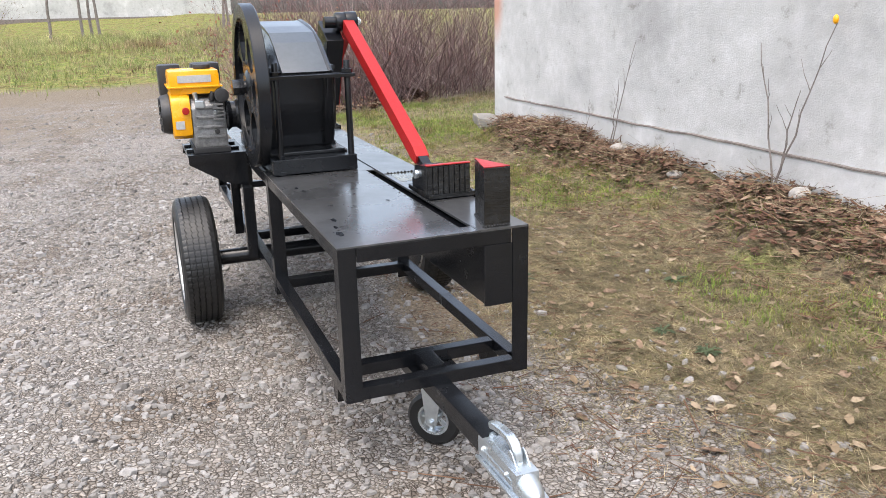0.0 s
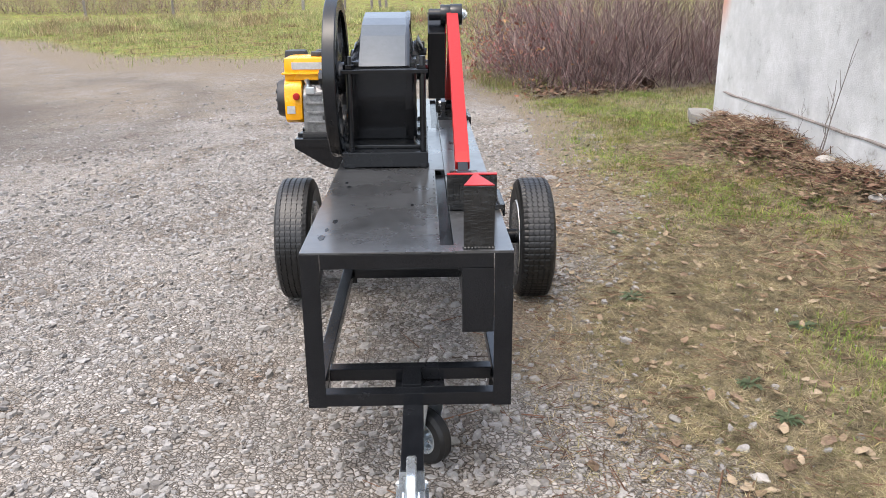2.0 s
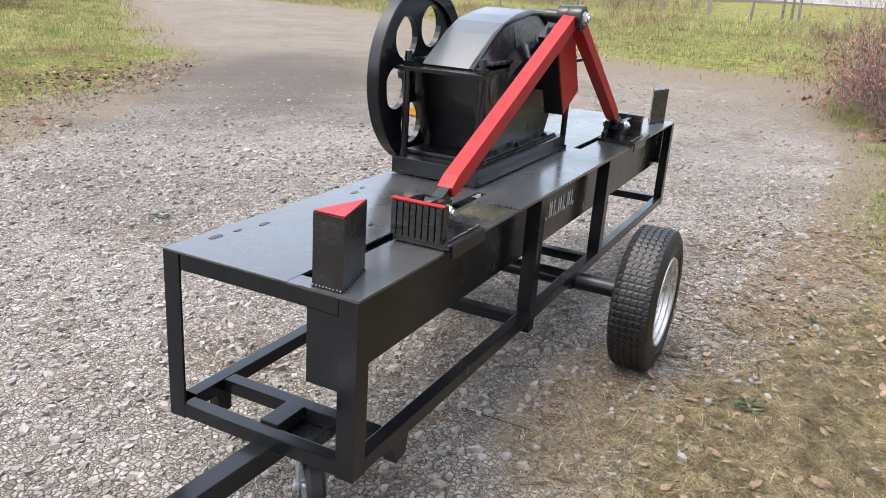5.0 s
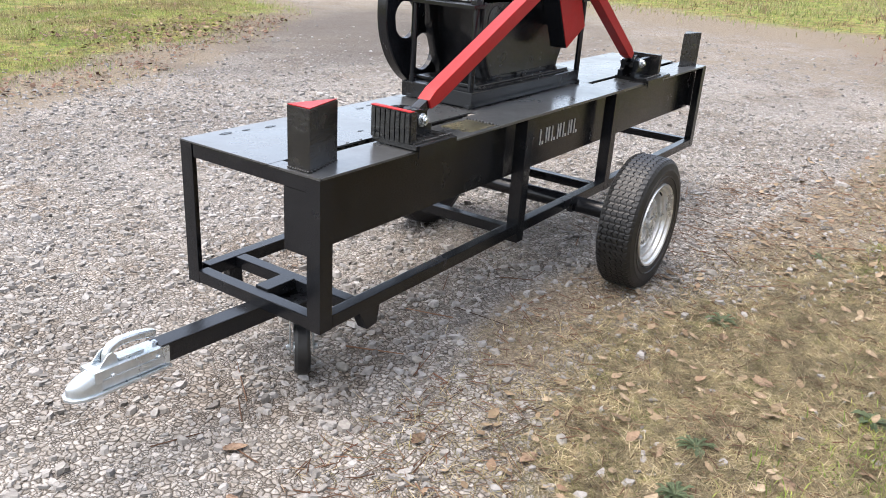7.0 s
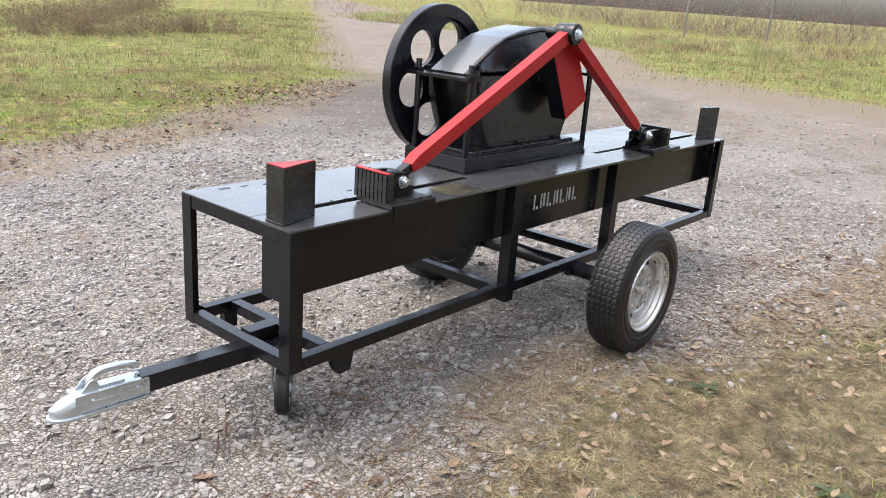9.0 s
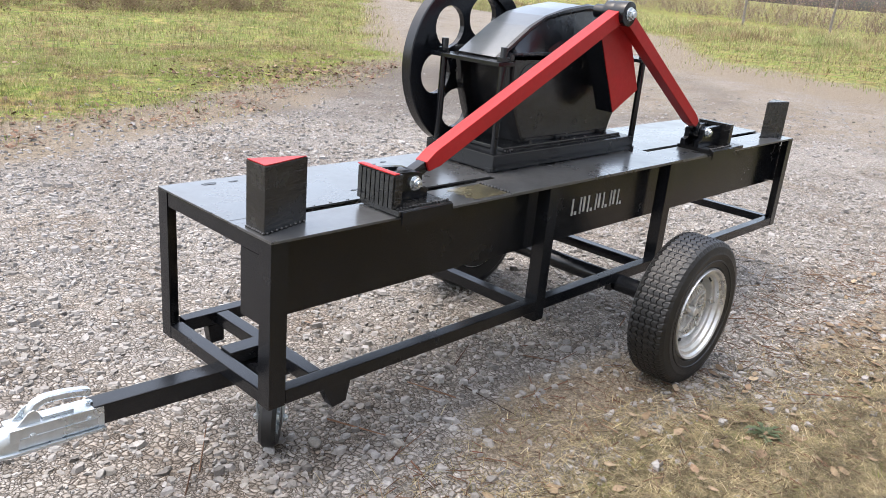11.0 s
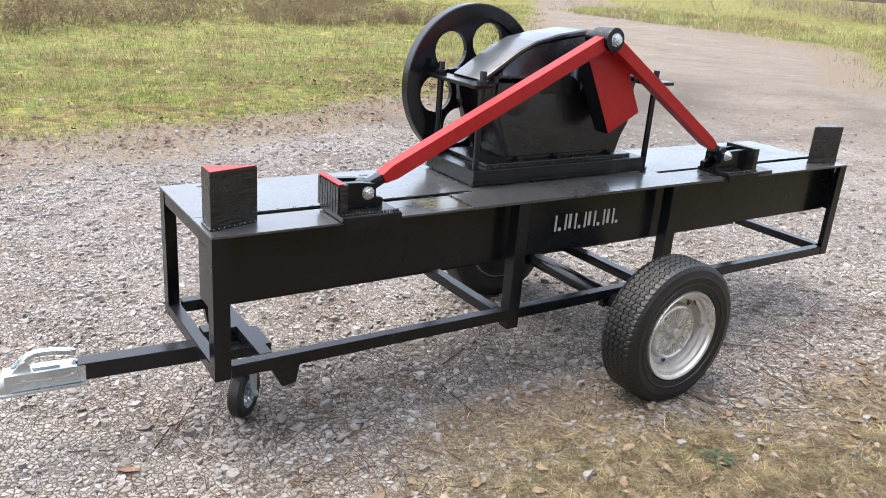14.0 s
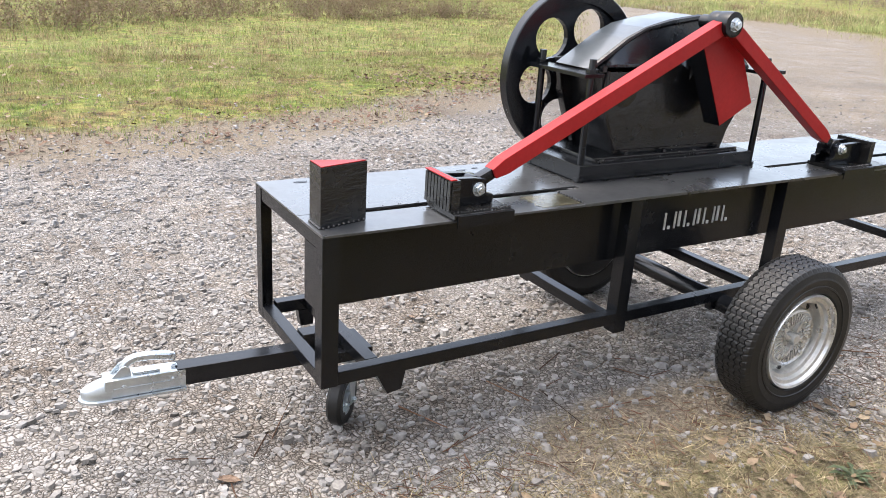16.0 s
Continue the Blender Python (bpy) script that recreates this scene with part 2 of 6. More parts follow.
def ground_mat():
    """Packed gravel, bare soil, straw turf and meadow, by the zone values on the sheet."""
    m, nt, b = make_mat("yard_ground")
    tc = nt.nodes.new("ShaderNodeTexCoord")
    pos = tc.outputs["Object"]

    def tex(kind, scale, **kw):
        n = nt.nodes.new(kind)
        n.inputs["Scale"].default_value = scale
        for k, v in kw.items():
            n.inputs[k].default_value = v
        nt.links.new(pos, n.inputs["Vector"])
        return n
    fine = tex("ShaderNodeTexNoise", 55.0, Detail=6, Roughness=0.75)
    big = tex("ShaderNodeTexNoise", 0.45, Detail=6, Roughness=0.6)
    mid = tex("ShaderNodeTexNoise", 3.2, Detail=7, Roughness=0.68)
    warp = tex("ShaderNodeTexNoise", 24.0, Detail=2, Roughness=0.5)
    sc = nt.nodes.new("ShaderNodeVectorMath")
    sc.operation = 'MULTIPLY_ADD'
    sc.inputs[1].default_value = (0.022, 0.022, 0.0)
    nt.links.new(warp.outputs["Color"], sc.inputs[0])
    nt.links.new(pos, sc.inputs[2])
    flat = nt.nodes.new("ShaderNodeVectorMath")
    flat.operation = 'MULTIPLY'
    flat.inputs[1].default_value = (1, 1, 0)
    nt.links.new(sc.outputs[0], flat.inputs[0])

    def pebbles(scale, gap):
        f1, de = nt.nodes.new("ShaderNodeTexVoronoi"), nt.nodes.new("ShaderNodeTexVoronoi")
        de.feature = 'DISTANCE_TO_EDGE'
        for v in (f1, de):
            v.voronoi_dimensions = '2D'
            v.inputs["Scale"].default_value = scale
            nt.links.new(flat.outputs[0], v.inputs["Vector"])
        sp = nt.nodes.new("ShaderNodeSeparateColor")
        nt.links.new(f1.outputs["Color"], sp.inputs[0])
        col = ramp(nt, sp.outputs[0], [(0.0, (0.14, 0.131, 0.121)), (0.3, (0.215, 0.204, 0.193)), (0.6, (0.27, 0.259, 0.248)), (0.85, (0.32, 0.31, 0.3)), (1.0, (0.4, 0.391, 0.38))])
        gapr = ramp(nt, de.outputs["Distance"], [(0.0, (0.22, 0.2, 0.18)), (gap * 0.7, (0.6, 0.58, 0.55)), (gap * 1.6, (1.03, 1.03, 1.03))])
        dome = ramp(nt, de.outputs["Distance"], [(0.0, (0, 0, 0)), (gap * 2.2, (1, 1, 1))])
        hh = nt.nodes.new("ShaderNodeMath")
        hh.operation = 'MULTIPLY_ADD'
        nt.links.new(sp.outputs[1], hh.inputs[0])
        hh.inputs[1].default_value = 0.45
        nt.links.new(dome.outputs[0], hh.inputs[2])
        return mix(nt, 1.0, col.outputs[0], gapr.outputs[0], 'MULTIPLY'), hh.outputs[0]
    big_c, big_h = pebbles(46.0, 0.12)
    small_c, small_h = pebbles(90.0, 0.12)
    pick_s = ramp(nt, warp.outputs[0], [(0.42, (0, 0, 0)), (0.5, (1, 1, 1))]).outputs[0]
    gravel = mix(nt, pick_s, small_c, big_c)
    peb_h = mix(nt, pick_s, small_h, big_h)
    tint = ramp(nt, big.outputs[0], [(0.34, (0.74, 0.7, 0.67)), (0.5, (1, 0.98, 0.96)), (0.66, (1.2, 1.17, 1.13))])
    gravel = mix(nt, 1.0, gravel, tint.outputs[0], 'MULTIPLY')
    earth = tex("ShaderNodeTexNoise", 1.3, Detail=7, Roughness=0.7)
    brown = ramp(nt, earth.outputs[0], [(0.38, (0.7, 0.63, 0.56)), (0.48, (0.97, 0.95, 0.92)), (0.6, (1.0, 1.0, 1.0)), (0.7, (1.06, 1.03, 1.0))])
    gravel = mix(nt, 1.0, gravel, brown.outputs[0], 'MULTIPLY')
    dust = ramp(nt, mid.outputs[0], [(0.5, (0, 0, 0)), (0.75, (0.5,) * 3)])
    gravel = mix(nt, dust.outputs[0], gravel, (0.27, 0.242, 0.21))
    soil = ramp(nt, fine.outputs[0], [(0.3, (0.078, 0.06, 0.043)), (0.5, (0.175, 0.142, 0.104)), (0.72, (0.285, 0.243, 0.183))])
    turf = ramp(nt, mid.outputs[0], [(0.3, (0.07, 0.054, 0.034)), (0.43, (0.15, 0.118, 0.072)), (0.52, (0.19, 0.158, 0.088)), (0.58, (0.155, 0.15, 0.058)), (0.68, (0.135, 0.16, 0.032))])
    tuft = tex("ShaderNodeTexNoise", 14.0, Detail=5, Roughness=0.7)
    clump = ramp(nt, tuft.outputs[0], [(0.36, (0.42, 0.42, 0.38)), (0.49, (0.95, 0.95, 0.95)), (0.62, (1.45, 1.42, 1.35))])
    turf2 = mix(nt, 1.0, mix(nt, 0.28, turf.outputs[0], soil.outputs[0]), clump.outputs[0], 'MULTIPLY')
    mead_a = ramp(nt, mid.outputs[0], [(0.3, (0.075, 0.105, 0.022)), (0.42, (0.15, 0.175, 0.042)), (0.5, (0.22, 0.21, 0.07)), (0.58, (0.19, 0.15, 0.075)), (0.68, (0.28, 0.23, 0.12))])
    mead_b = ramp(nt, earth.outputs[0], [(0.38, (0.62, 0.47, 0.42)), (0.46, (1.0, 0.93, 0.86)), (0.53, (0.78, 0.95, 0.6)), (0.62, (1.15, 1.14, 0.9))])
    mead_c = mix(nt, 1.0, mead_a.outputs[0], mead_b.outputs[0], 'MULTIPLY')
    sward = tex("ShaderNodeTexNoise", 6.0, Detail=6, Roughness=0.75)
    mead_d = ramp(nt, sward.outputs[0], [(0.36, (0.36, 0.38, 0.32)), (0.49, (0.88, 0.88, 0.88)), (0.62, (1.3, 1.27, 1.2))])
    mead = mix(nt, 1.0, mead_c, mead_d.outputs[0], 'MULTIPLY')
    att = nt.nodes.new("ShaderNodeAttribute")
    att.attribute_name = "zone"
    zs = nt.nodes.new("ShaderNodeSeparateColor")
    nt.links.new(att.outputs["Color"], zs.inputs[0])

    def broken(value, spread):
        a = nt.nodes.new("ShaderNodeMath")
        a.operation = 'MULTIPLY_ADD'
        nt.links.new(mid.outputs[0], a.inputs[0])
        a.inputs[1].default_value = spread
        nt.links.new(value, a.inputs[2])
        return ramp(nt, a.outputs[0], [(0.5 + spread / 2 - 0.12, (0, 0, 0)), (min(1.0, 0.5 + spread / 2 + 0.12), (1, 1, 1))]).outputs[0]
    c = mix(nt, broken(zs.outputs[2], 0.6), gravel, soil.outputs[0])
    inv = nt.nodes.new("ShaderNodeMath")
    inv.operation = 'SUBTRACT'
    inv.inputs[0].default_value = 1.0
    nt.links.new(att.outputs["Alpha"], inv.inputs[1])
    c = mix(nt, inv.outputs[0], c, mix(nt, 0.8, c, (0.075, 0.064, 0.056)))
    c = mix(nt, broken(zs.outputs[0], 0.7), c, turf2)
    c = mix(nt, broken(zs.outputs[1], 0.5), c, mead)
    speck = ramp(nt, fine.outputs[0], [(0.25, (0.75,) * 3), (0.75, (1.2,) * 3)])
    c = mix(nt, 1.0, c, speck.outputs[0], 'MULTIPLY')
    grit = tex("ShaderNodeTexNoise", 190.0, Detail=3, Roughness=0.7)
    gritty = ramp(nt, grit.outputs[0], [(0.3, (0.72, 0.71, 0.7)), (0.48, (1.0, 1.0, 1.0)), (0.7, (1.18, 1.18, 1.17))])
    c = mix(nt, 1.0, c, gritty.outputs[0], 'MULTIPLY')
    nt.links.new(c, b.inputs["Base Color"])
    b.inputs["Roughness"].default_value = 0.9
    b.inputs["Specular IOR Level"].default_value = 0.25
    hsum = node(nt, "ShaderNodeMath")
    hsum.operation = 'MULTIPLY_ADD'
    nt.links.new(fine.outputs[0], hsum.inputs[0])
    hsum.inputs[1].default_value = 0.5
    nt.links.new(peb_h, hsum.inputs[2])
    bump(nt, b, hsum.outputs[0], 0.8, 0.008)
    return m


M_PLASTER = plaster_mat()
M_GROUND = ground_mat()

# ---- mesh helpers ----


def part(name, bm, material, parent=None, label="", smooth=False):
    me = bpy.data.meshes.new(name)
    bmesh.ops.recalc_face_normals(bm, faces=bm.faces)
    bm.to_mesh(me)
    bm.free()
    me.materials.append(material)
    if smooth:
        me.shade_smooth()
        me.set_sharp_from_angle(angle=radians(38))
    ob = new(name, me)
    ob.parent = parent
    if label:
        ob["label"] = label
    return ob


def add_box(bm, lo, hi, bevel=0.003, m=None):
    lo, hi = Vector(lo), Vector(hi)
    r = bmesh.ops.create_cube(bm, size=1)
    mm = Matrix.Translation((lo + hi) / 2) @ Matrix.Diagonal((*(hi - lo), 1))
    bmesh.ops.transform(bm, matrix=(m @ mm) if m else mm, verts=r["verts"])
    if bevel:
        edges = list({e for v in r["verts"] for e in v.link_edges})
        bmesh.ops.bevel(bm, geom=edges, offset=bevel, segments=2, profile=0.7, affect='EDGES')
    return bm


def box(lo, hi, bevel=0.003, m=None):
    return add_box(bmesh.new(), lo, hi, bevel, m)


def add_cyl(bm, a, b, r, r2=None, seg=20, bevel=0.0, cap=True):
    a, b = Vector(a), Vector(b)
    d = b - a
    res = bmesh.ops.create_cone(bm, cap_ends=cap, segments=seg, radius1=r, radius2=r if r2 is None else r2, depth=d.length)
    m = Matrix.Translation((a + b) / 2) @ d.to_track_quat('Z', 'Y').to_matrix().to_4x4()
    bmesh.ops.transform(bm, matrix=m, verts=res["verts"])
    if bevel:
        es = [e for e in {e for v in res["verts"] for e in v.link_edges} if any(len(f.verts) > 4 for f in e.link_faces)]
        bmesh.ops.bevel(bm, geom=es, offset=bevel, segments=2, profile=0.6, affect='EDGES')
    return bm


def cyl(a, b, r, r2=None, seg=20, bevel=0.0):
    return add_cyl(bmesh.new(), a, b, r, r2, seg, bevel)


def add_prism(bm, pts, axis, lo, hi, bevel=0.0):
    """A flat outline of 2D points pushed along an axis ('x', 'y' or 'z') from lo to hi."""
    def at(p, k):
        return {'x': (k, p[0], p[1]), 'y': (p[0], k, p[1]), 'z': (p[0], p[1], k)}[axis]
    a = [bm.verts.new(at(p, lo)) for p in pts]
    b = [bm.verts.new(at(p, hi)) for p in pts]
    n = len(pts)
    fs = [bm.faces.new(a), bm.faces.new(b[::-1])]
    for i in range(n):
        fs.append(bm.faces.new((a[i], a[(i + 1) % n], b[(i + 1) % n], b[i])))
    bmesh.ops.recalc_face_normals(bm, faces=fs)
    if bevel:
        es = list({e for f in fs for e in f.edges})
        bmesh.ops.bevel(bm, geom=es, offset=bevel, segments=2, profile=0.7, affect='EDGES')
    return bm


def prism(pts, axis, lo, hi, bevel=0.0):
    return add_prism(bmesh.new(), pts, axis, lo, hi, bevel)


def lathe(profile, centre, seg=64, shift=None):
    """Turns (y, radius) pairs round the y axis through centre, closing the loop."""
    bm = bmesh.new()
    cx, cy, cz = centre
    rings = []
    for i in range(seg):
        a = 2 * math.pi * i / seg
        ring = []
        for j, (y, r) in enumerate(profile):
            dy, dr = shift(i, j) if shift else (0, 0)
            ring.append(bm.verts.new((cx + (r + dr) * math.cos(a), cy + y + dy, cz + (r + dr) * math.sin(a))))
        rings.append(ring)
    n = len(profile)
    for i in range(seg):
        p, q = rings[i], rings[(i + 1) % seg]
        for j in range(n):
            k = (j + 1) % n
            bm.faces.new((p[j], p[k], q[k], q[j]))
    return bm


def sweep(points, w, h, bevel=0.002):
    """A flat bar bent along points in the xz plane; w along y, h across."""
    bm = bmesh.new()
    rings = []
    for i, p in enumerate(points):
        p = Vector(p)
        d = (Vector(points[min(i + 1, len(points) - 1)]) - Vector(points[max(i - 1, 0)])).normalized()
        up = Vector((-d.z, 0, d.x))
        rings.append([bm.verts.new(p + up * (s * h / 2) + Vector((0, t * w / 2, 0))) for s, t in ((1, 1), (1, -1), (-1, -1), (-1, 1))])
    for a, b in zip(rings, rings[1:]):
        for j in range(4):
            bm.faces.new((a[j], a[(j + 1) % 4], b[(j + 1) % 4], b[j]))
    bm.faces.new(rings[0])
    bm.faces.new(rings[-1][::-1])
    bmesh.ops.recalc_face_normals(bm, faces=bm.faces)
    if bevel:
        bmesh.ops.bevel(bm, geom=list(bm.edges), offset=bevel, segments=1, affect='EDGES')
    return bm


def hexbolt(bm, at, d, size, length=0.0):
    at, d = Vector(at), Vector(d).normalized()
    add_cyl(bm, at, at + d * size * 0.7, size, seg=6, bevel=size * 0.08)
    add_cyl(bm, at + d * size * 0.7, at + d * (size * 0.7 + max(length, size * 0.35)), size * 0.55, seg=12)
    return bm


def quick_mesh(name, verts, loops, sizes, material):
    """A big joined mesh from flat arrays of corners and face sizes."""
    me = bpy.data.meshes.new(name)
    me.vertices.add(len(verts))
    me.vertices.foreach_set("co", np.asarray(verts, np.float32).ravel())
    me.loops.add(len(loops))
    me.loops.foreach_set("vertex_index", np.asarray(loops, np.int32))
    sizes = np.asarray(sizes, np.int32)
    me.polygons.add(len(sizes))
    starts = np.concatenate(([0], np.cumsum(sizes)[:-1])).astype(np.int32)
    me.polygons.foreach_set("loop_start", starts)
    me.update(calc_edges=True)
    me.validate()
    me.shade_flat()
    me.materials.append(material)
    return new(name, me)


# ---- ground ----
RIGHT_X = [-60, -3, -0.5, 0.4, 0.9, 1.6, 2.2, 3.2, 5, 7, 9, 11, 14, 17]
RIGHT_Y = [-1.0, -0.75, -0.42, -0.33, -0.26, -0.38, -0.6, -0.85, -1.05, -1.15, -0.9, -0.5, 0.0, 0.5]
LEFT_X = [-60, -3, -0.3, 1.1, 2.5, 4, 6, 9.4, 12, 30, 80]
LEFT_Y = [5.4, 5.3, 5.3, 5.2, 5.9, 6.4, 7.4, 9.6, 13, 35, 100]
FAR_Y = [-60, -0.5, 0.5, 3.4, 7.3, 10.8, 13.7, 22, 50, 110]
FAR_X = [11, 12, 13.0, 13.8, 15.5, 20.5, 25, 28.6, 44, 60]


def step(v, a, b):
    u = np.clip((v - a) / (b - a), 0, 1)
    return u * u * (3 - 2 * u)


def wave(x, y):
    return (np.sin(1.3 * x + 0.7 * y) + np.sin(2.1 * y - 0.9 * x + 1.0) + np.sin(3.7 * x + 2.9 * y + 2) * 0.6) / 2.6


def turf_zone(x, y):
    hedge_floor = step(x, 8.4, 9.2) * step(-y, 1.0, 1.7) * (1 - step(x, 14, 16))
    return step(np.interp(x, RIGHT_X, RIGHT_Y) - y + 0.22 * wave(x * 1.7, y * 1.7), -0.3, 0.8) * (1 - hedge_floor)


def meadow_zone(x, y):
    left = step(y - np.interp(x, LEFT_X, LEFT_Y) + 0.5 * wave(x, y), -1.0, 2.6)
    far = step(x - np.interp(y, FAR_Y, FAR_X) + 0.6 * wave(x * .6, y * .6), -1.0, 5.0)
    return np.maximum(left, far)


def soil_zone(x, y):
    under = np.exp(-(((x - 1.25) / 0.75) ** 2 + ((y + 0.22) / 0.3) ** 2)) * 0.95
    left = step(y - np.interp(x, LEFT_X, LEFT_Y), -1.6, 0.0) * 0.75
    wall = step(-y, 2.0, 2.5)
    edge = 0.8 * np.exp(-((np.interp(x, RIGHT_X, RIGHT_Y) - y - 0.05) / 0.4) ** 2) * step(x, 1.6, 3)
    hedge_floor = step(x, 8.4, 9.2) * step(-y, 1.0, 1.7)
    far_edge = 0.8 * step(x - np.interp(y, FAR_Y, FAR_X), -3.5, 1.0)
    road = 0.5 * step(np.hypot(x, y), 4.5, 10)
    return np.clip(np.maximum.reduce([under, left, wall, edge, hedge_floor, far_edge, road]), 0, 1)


def heap_zone(x, y):
    """Two ragged heaps of garden waste along the wall, with a bare gap between them."""
    front = np.interp(x, [-1, 0.2, 1.2, 1.9, 2.3, 2.7, 3.1, 4.0, 5.0, 5.8, 6.3], [-2.1, -2.1, -2.05, -2.1, -2.5, -2.55, -2.3, -2.2, -2.25, -2.4, -2.8])
    ends = step(x, -0.9, 0.3) * (1 - step(x, 5.7, 6.3))
    return step(front - y + 0.16 * wave(x * 3.1, y * 2.7 + 1) + 0.07 * wave(x * 9, y * 8), -0.08, 0.4) * ends


def damp_soil(x, y):
    u, v = x - 8.5, y - 7.0
    patch_a = np.exp(-np.maximum(0, ((u * 0.8 + v * 0.6) / 4.2) ** 2 + ((v * 0.8 - u * 0.6) / 1.9) ** 2 + 0.3 * wave(x * 1.4, y * 1.6)) ** 2)
    ruts = 0.5 * np.exp(-((np.hypot(u, v * 1.3) - 4.6) / 0.45) ** 2) * step(-y, -8, -6)
    wet = 0.6 * np.exp(-((x - 0.0) / 1.1) ** 2 - ((y + 1.0) / 0.6) ** 2)
    return np.clip(np.maximum.reduce([patch_a, ruts, wet]), 0, 1)


def height(x, y):
    h = -0.012 + 0.06 * np.maximum(0, -y - 0.55) * (1 - step(-y, 4, 8)) - 0.028 * np.clip(y - 1.6, 0, 14)
    h = h + 0.012 * np.clip(x - 3, 0, 60) + 0.02 * np.clip(x - 30, 0, 40)
    h = h + (0.13 + 0.05 * wave(x * 3, y * 2)) * heap_zone(x, y) * (1 - step(-y, 3.2, 4))
    h = h + meadow_zone(x, y) * (0.05 + 0.05 * wave(x * 0.8, y * 0.8))
    return h + 0.008 * wave(x * 2.2, y * 2.6) + 0.012 * wave(x * 0.7 + 3, y * 0.6)


def spread(lo, hi, fine, far, grow):
    a = list(np.arange(lo, hi, fine))
    s, p = fine, hi
    while p < far:
        a.append(p)
        s *= grow
        p += s
    a.append(far)
    s, p = fine, lo
    while p > -far:
        s *= grow
        p -= s
        a.insert(0, p)
    return np.array(a)


GX, GY = spread(-2.5, 8.5, 0.075, 900, 1.09), spread(-3.4, 8.0, 0.075, 900, 1.09)
XX, YY = np.meshgrid(GX, GY, indexing="ij")
rng = np.random.default_rng(7)
near_bit = ((XX > -2.5) & (XX < 8.5) & (YY > -3.4) & (YY < 8.0))
ZZ = height(XX, YY) + rng.normal(0, 0.0022, XX.shape) * near_bit
nx, ny = XX.shape
idx = np.arange(nx * ny).reshape(nx, ny)
quads = np.stack([idx[:-1, :-1], idx[1:, :-1], idx[1:, 1:], idx[:-1, 1:]], -1).reshape(-1, 4)
ground = quick_mesh("ground", np.stack([XX, YY, ZZ], -1).reshape(-1, 3), quads.ravel(), np.full(len(quads), 4), M_GROUND)
ground.data.shade_smooth()
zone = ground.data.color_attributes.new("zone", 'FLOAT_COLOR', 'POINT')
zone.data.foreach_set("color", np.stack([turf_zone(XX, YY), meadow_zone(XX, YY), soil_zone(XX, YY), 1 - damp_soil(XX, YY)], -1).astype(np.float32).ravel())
tagged(ground, "gravel yard ground with soil, straw turf and meadow", "ground", kind="structure")


def gz(x, y):
    return float(height(np.array(x, float), np.array(y, float)))


# ---- building wall ----
wall_bm = box((-9.0, -3.3, -0.2), (6.44, -2.9, 3.3), 0.01)
wall = tagged(part("wall_south", wall_bm, M_PLASTER), "pale grey weathered plaster wall with rusty stains", "wall", kind="structure")
plinth = bmesh.new()
pts = [(-9.0, 0.5)]
for i in range(0, 61):
    u = -9.0 + i * (6.1 + 9.0) / 60
    pts.append((u, 0.492 + 0.004 * math.sin(u * 3.1) + 0.004 * math.sin(u * 13.7)))
add_prism(plinth, [(-9.0, -0.2)] + pts[1:] + [(6.1, -0.2)], 'y', -2.92, -2.868)
tagged(part("trim", plinth, M_PLASTER), "plastered plinth with a cracked dark ledge", "plinth", kind="structure")
top = [(u, v + 0.003) for u, v in pts[1:]]
low = [(u, v - 0.006 - 0.006 * math.sin(u * 7.7) ** 2) for u, v in pts[1:]]
crack = prism(low + top[::-1], 'y', -2.93, -2.862)
tagged(part("trim", crack, M_BARK), "dark broken ledge edge along the plinth", "ledge", kind="structure")

# ---- the log splitter ----
LEN, WID, TOP = 3.395, 0.62, 0.80
splitter = tagged(new("log_splitter"), "black steel towable log splitter with red rods and yellow engine", "log splitter")
splitter.location = (0, 0, 0)


def angle_post(x, y, sx, sy, lo=0.300, hi=0.794, w=0.055):
    """An upright of folded angle steel, its heel at (x, y), legs going sx and sy."""
    bm = bmesh.new()
    t = 0.006
    pts = [(0, 0), (w, 0), (w, t), (t, t), (t, w), (0, w)]
    add_prism(bm, [(x + sx * a, y + sy * b) for a, b in pts], 'z', lo, hi, 0.0012)
    return part("post", bm, M_BLACK, splitter)


for x, sx in ((0.0, 1), (1.195, 1), (2.06, 1), (LEN, -1)):
    for y, sy in ((0.0, 1), (WID, -1)):
        angle_post(x, y, sx, sy, 0.262 if x == 1.195 else 0.300)

for y in (0.0, WID - 0.045):
    part("bottom_rail", box((0.057, y + 0.001, 0.302), (LEN - 0.057, y + 0.044, 0.346)), M_BLACK, splitter)
for x in (0.001, 0.170, 1.142, 1.985, LEN - 0.046):
    part("cross_rail", box((x, 0.047, 0.303), (x + 0.044, WID - 0.047, 0.345)), M_BLACK, splitter)
for lo, hi in (((0.002, 0.058, 0.748), (0.042, WID - 0.058, 0.793)), ((LEN - 0.042, 0.058, 0.748), (LEN - 0.002, WID - 0.058, 0.793)),
               ((0.058, WID - 0.042, 0.748), (LEN - 0.058, WID - 0.002, 0.793))):
    part("top_rail", box(lo, hi), M_BLACK, splitter)
part("brace", box((0.047, 0.275, 0.312), (0.168, 0.335, 0.352), 0.002), M_BLACK, splitter)
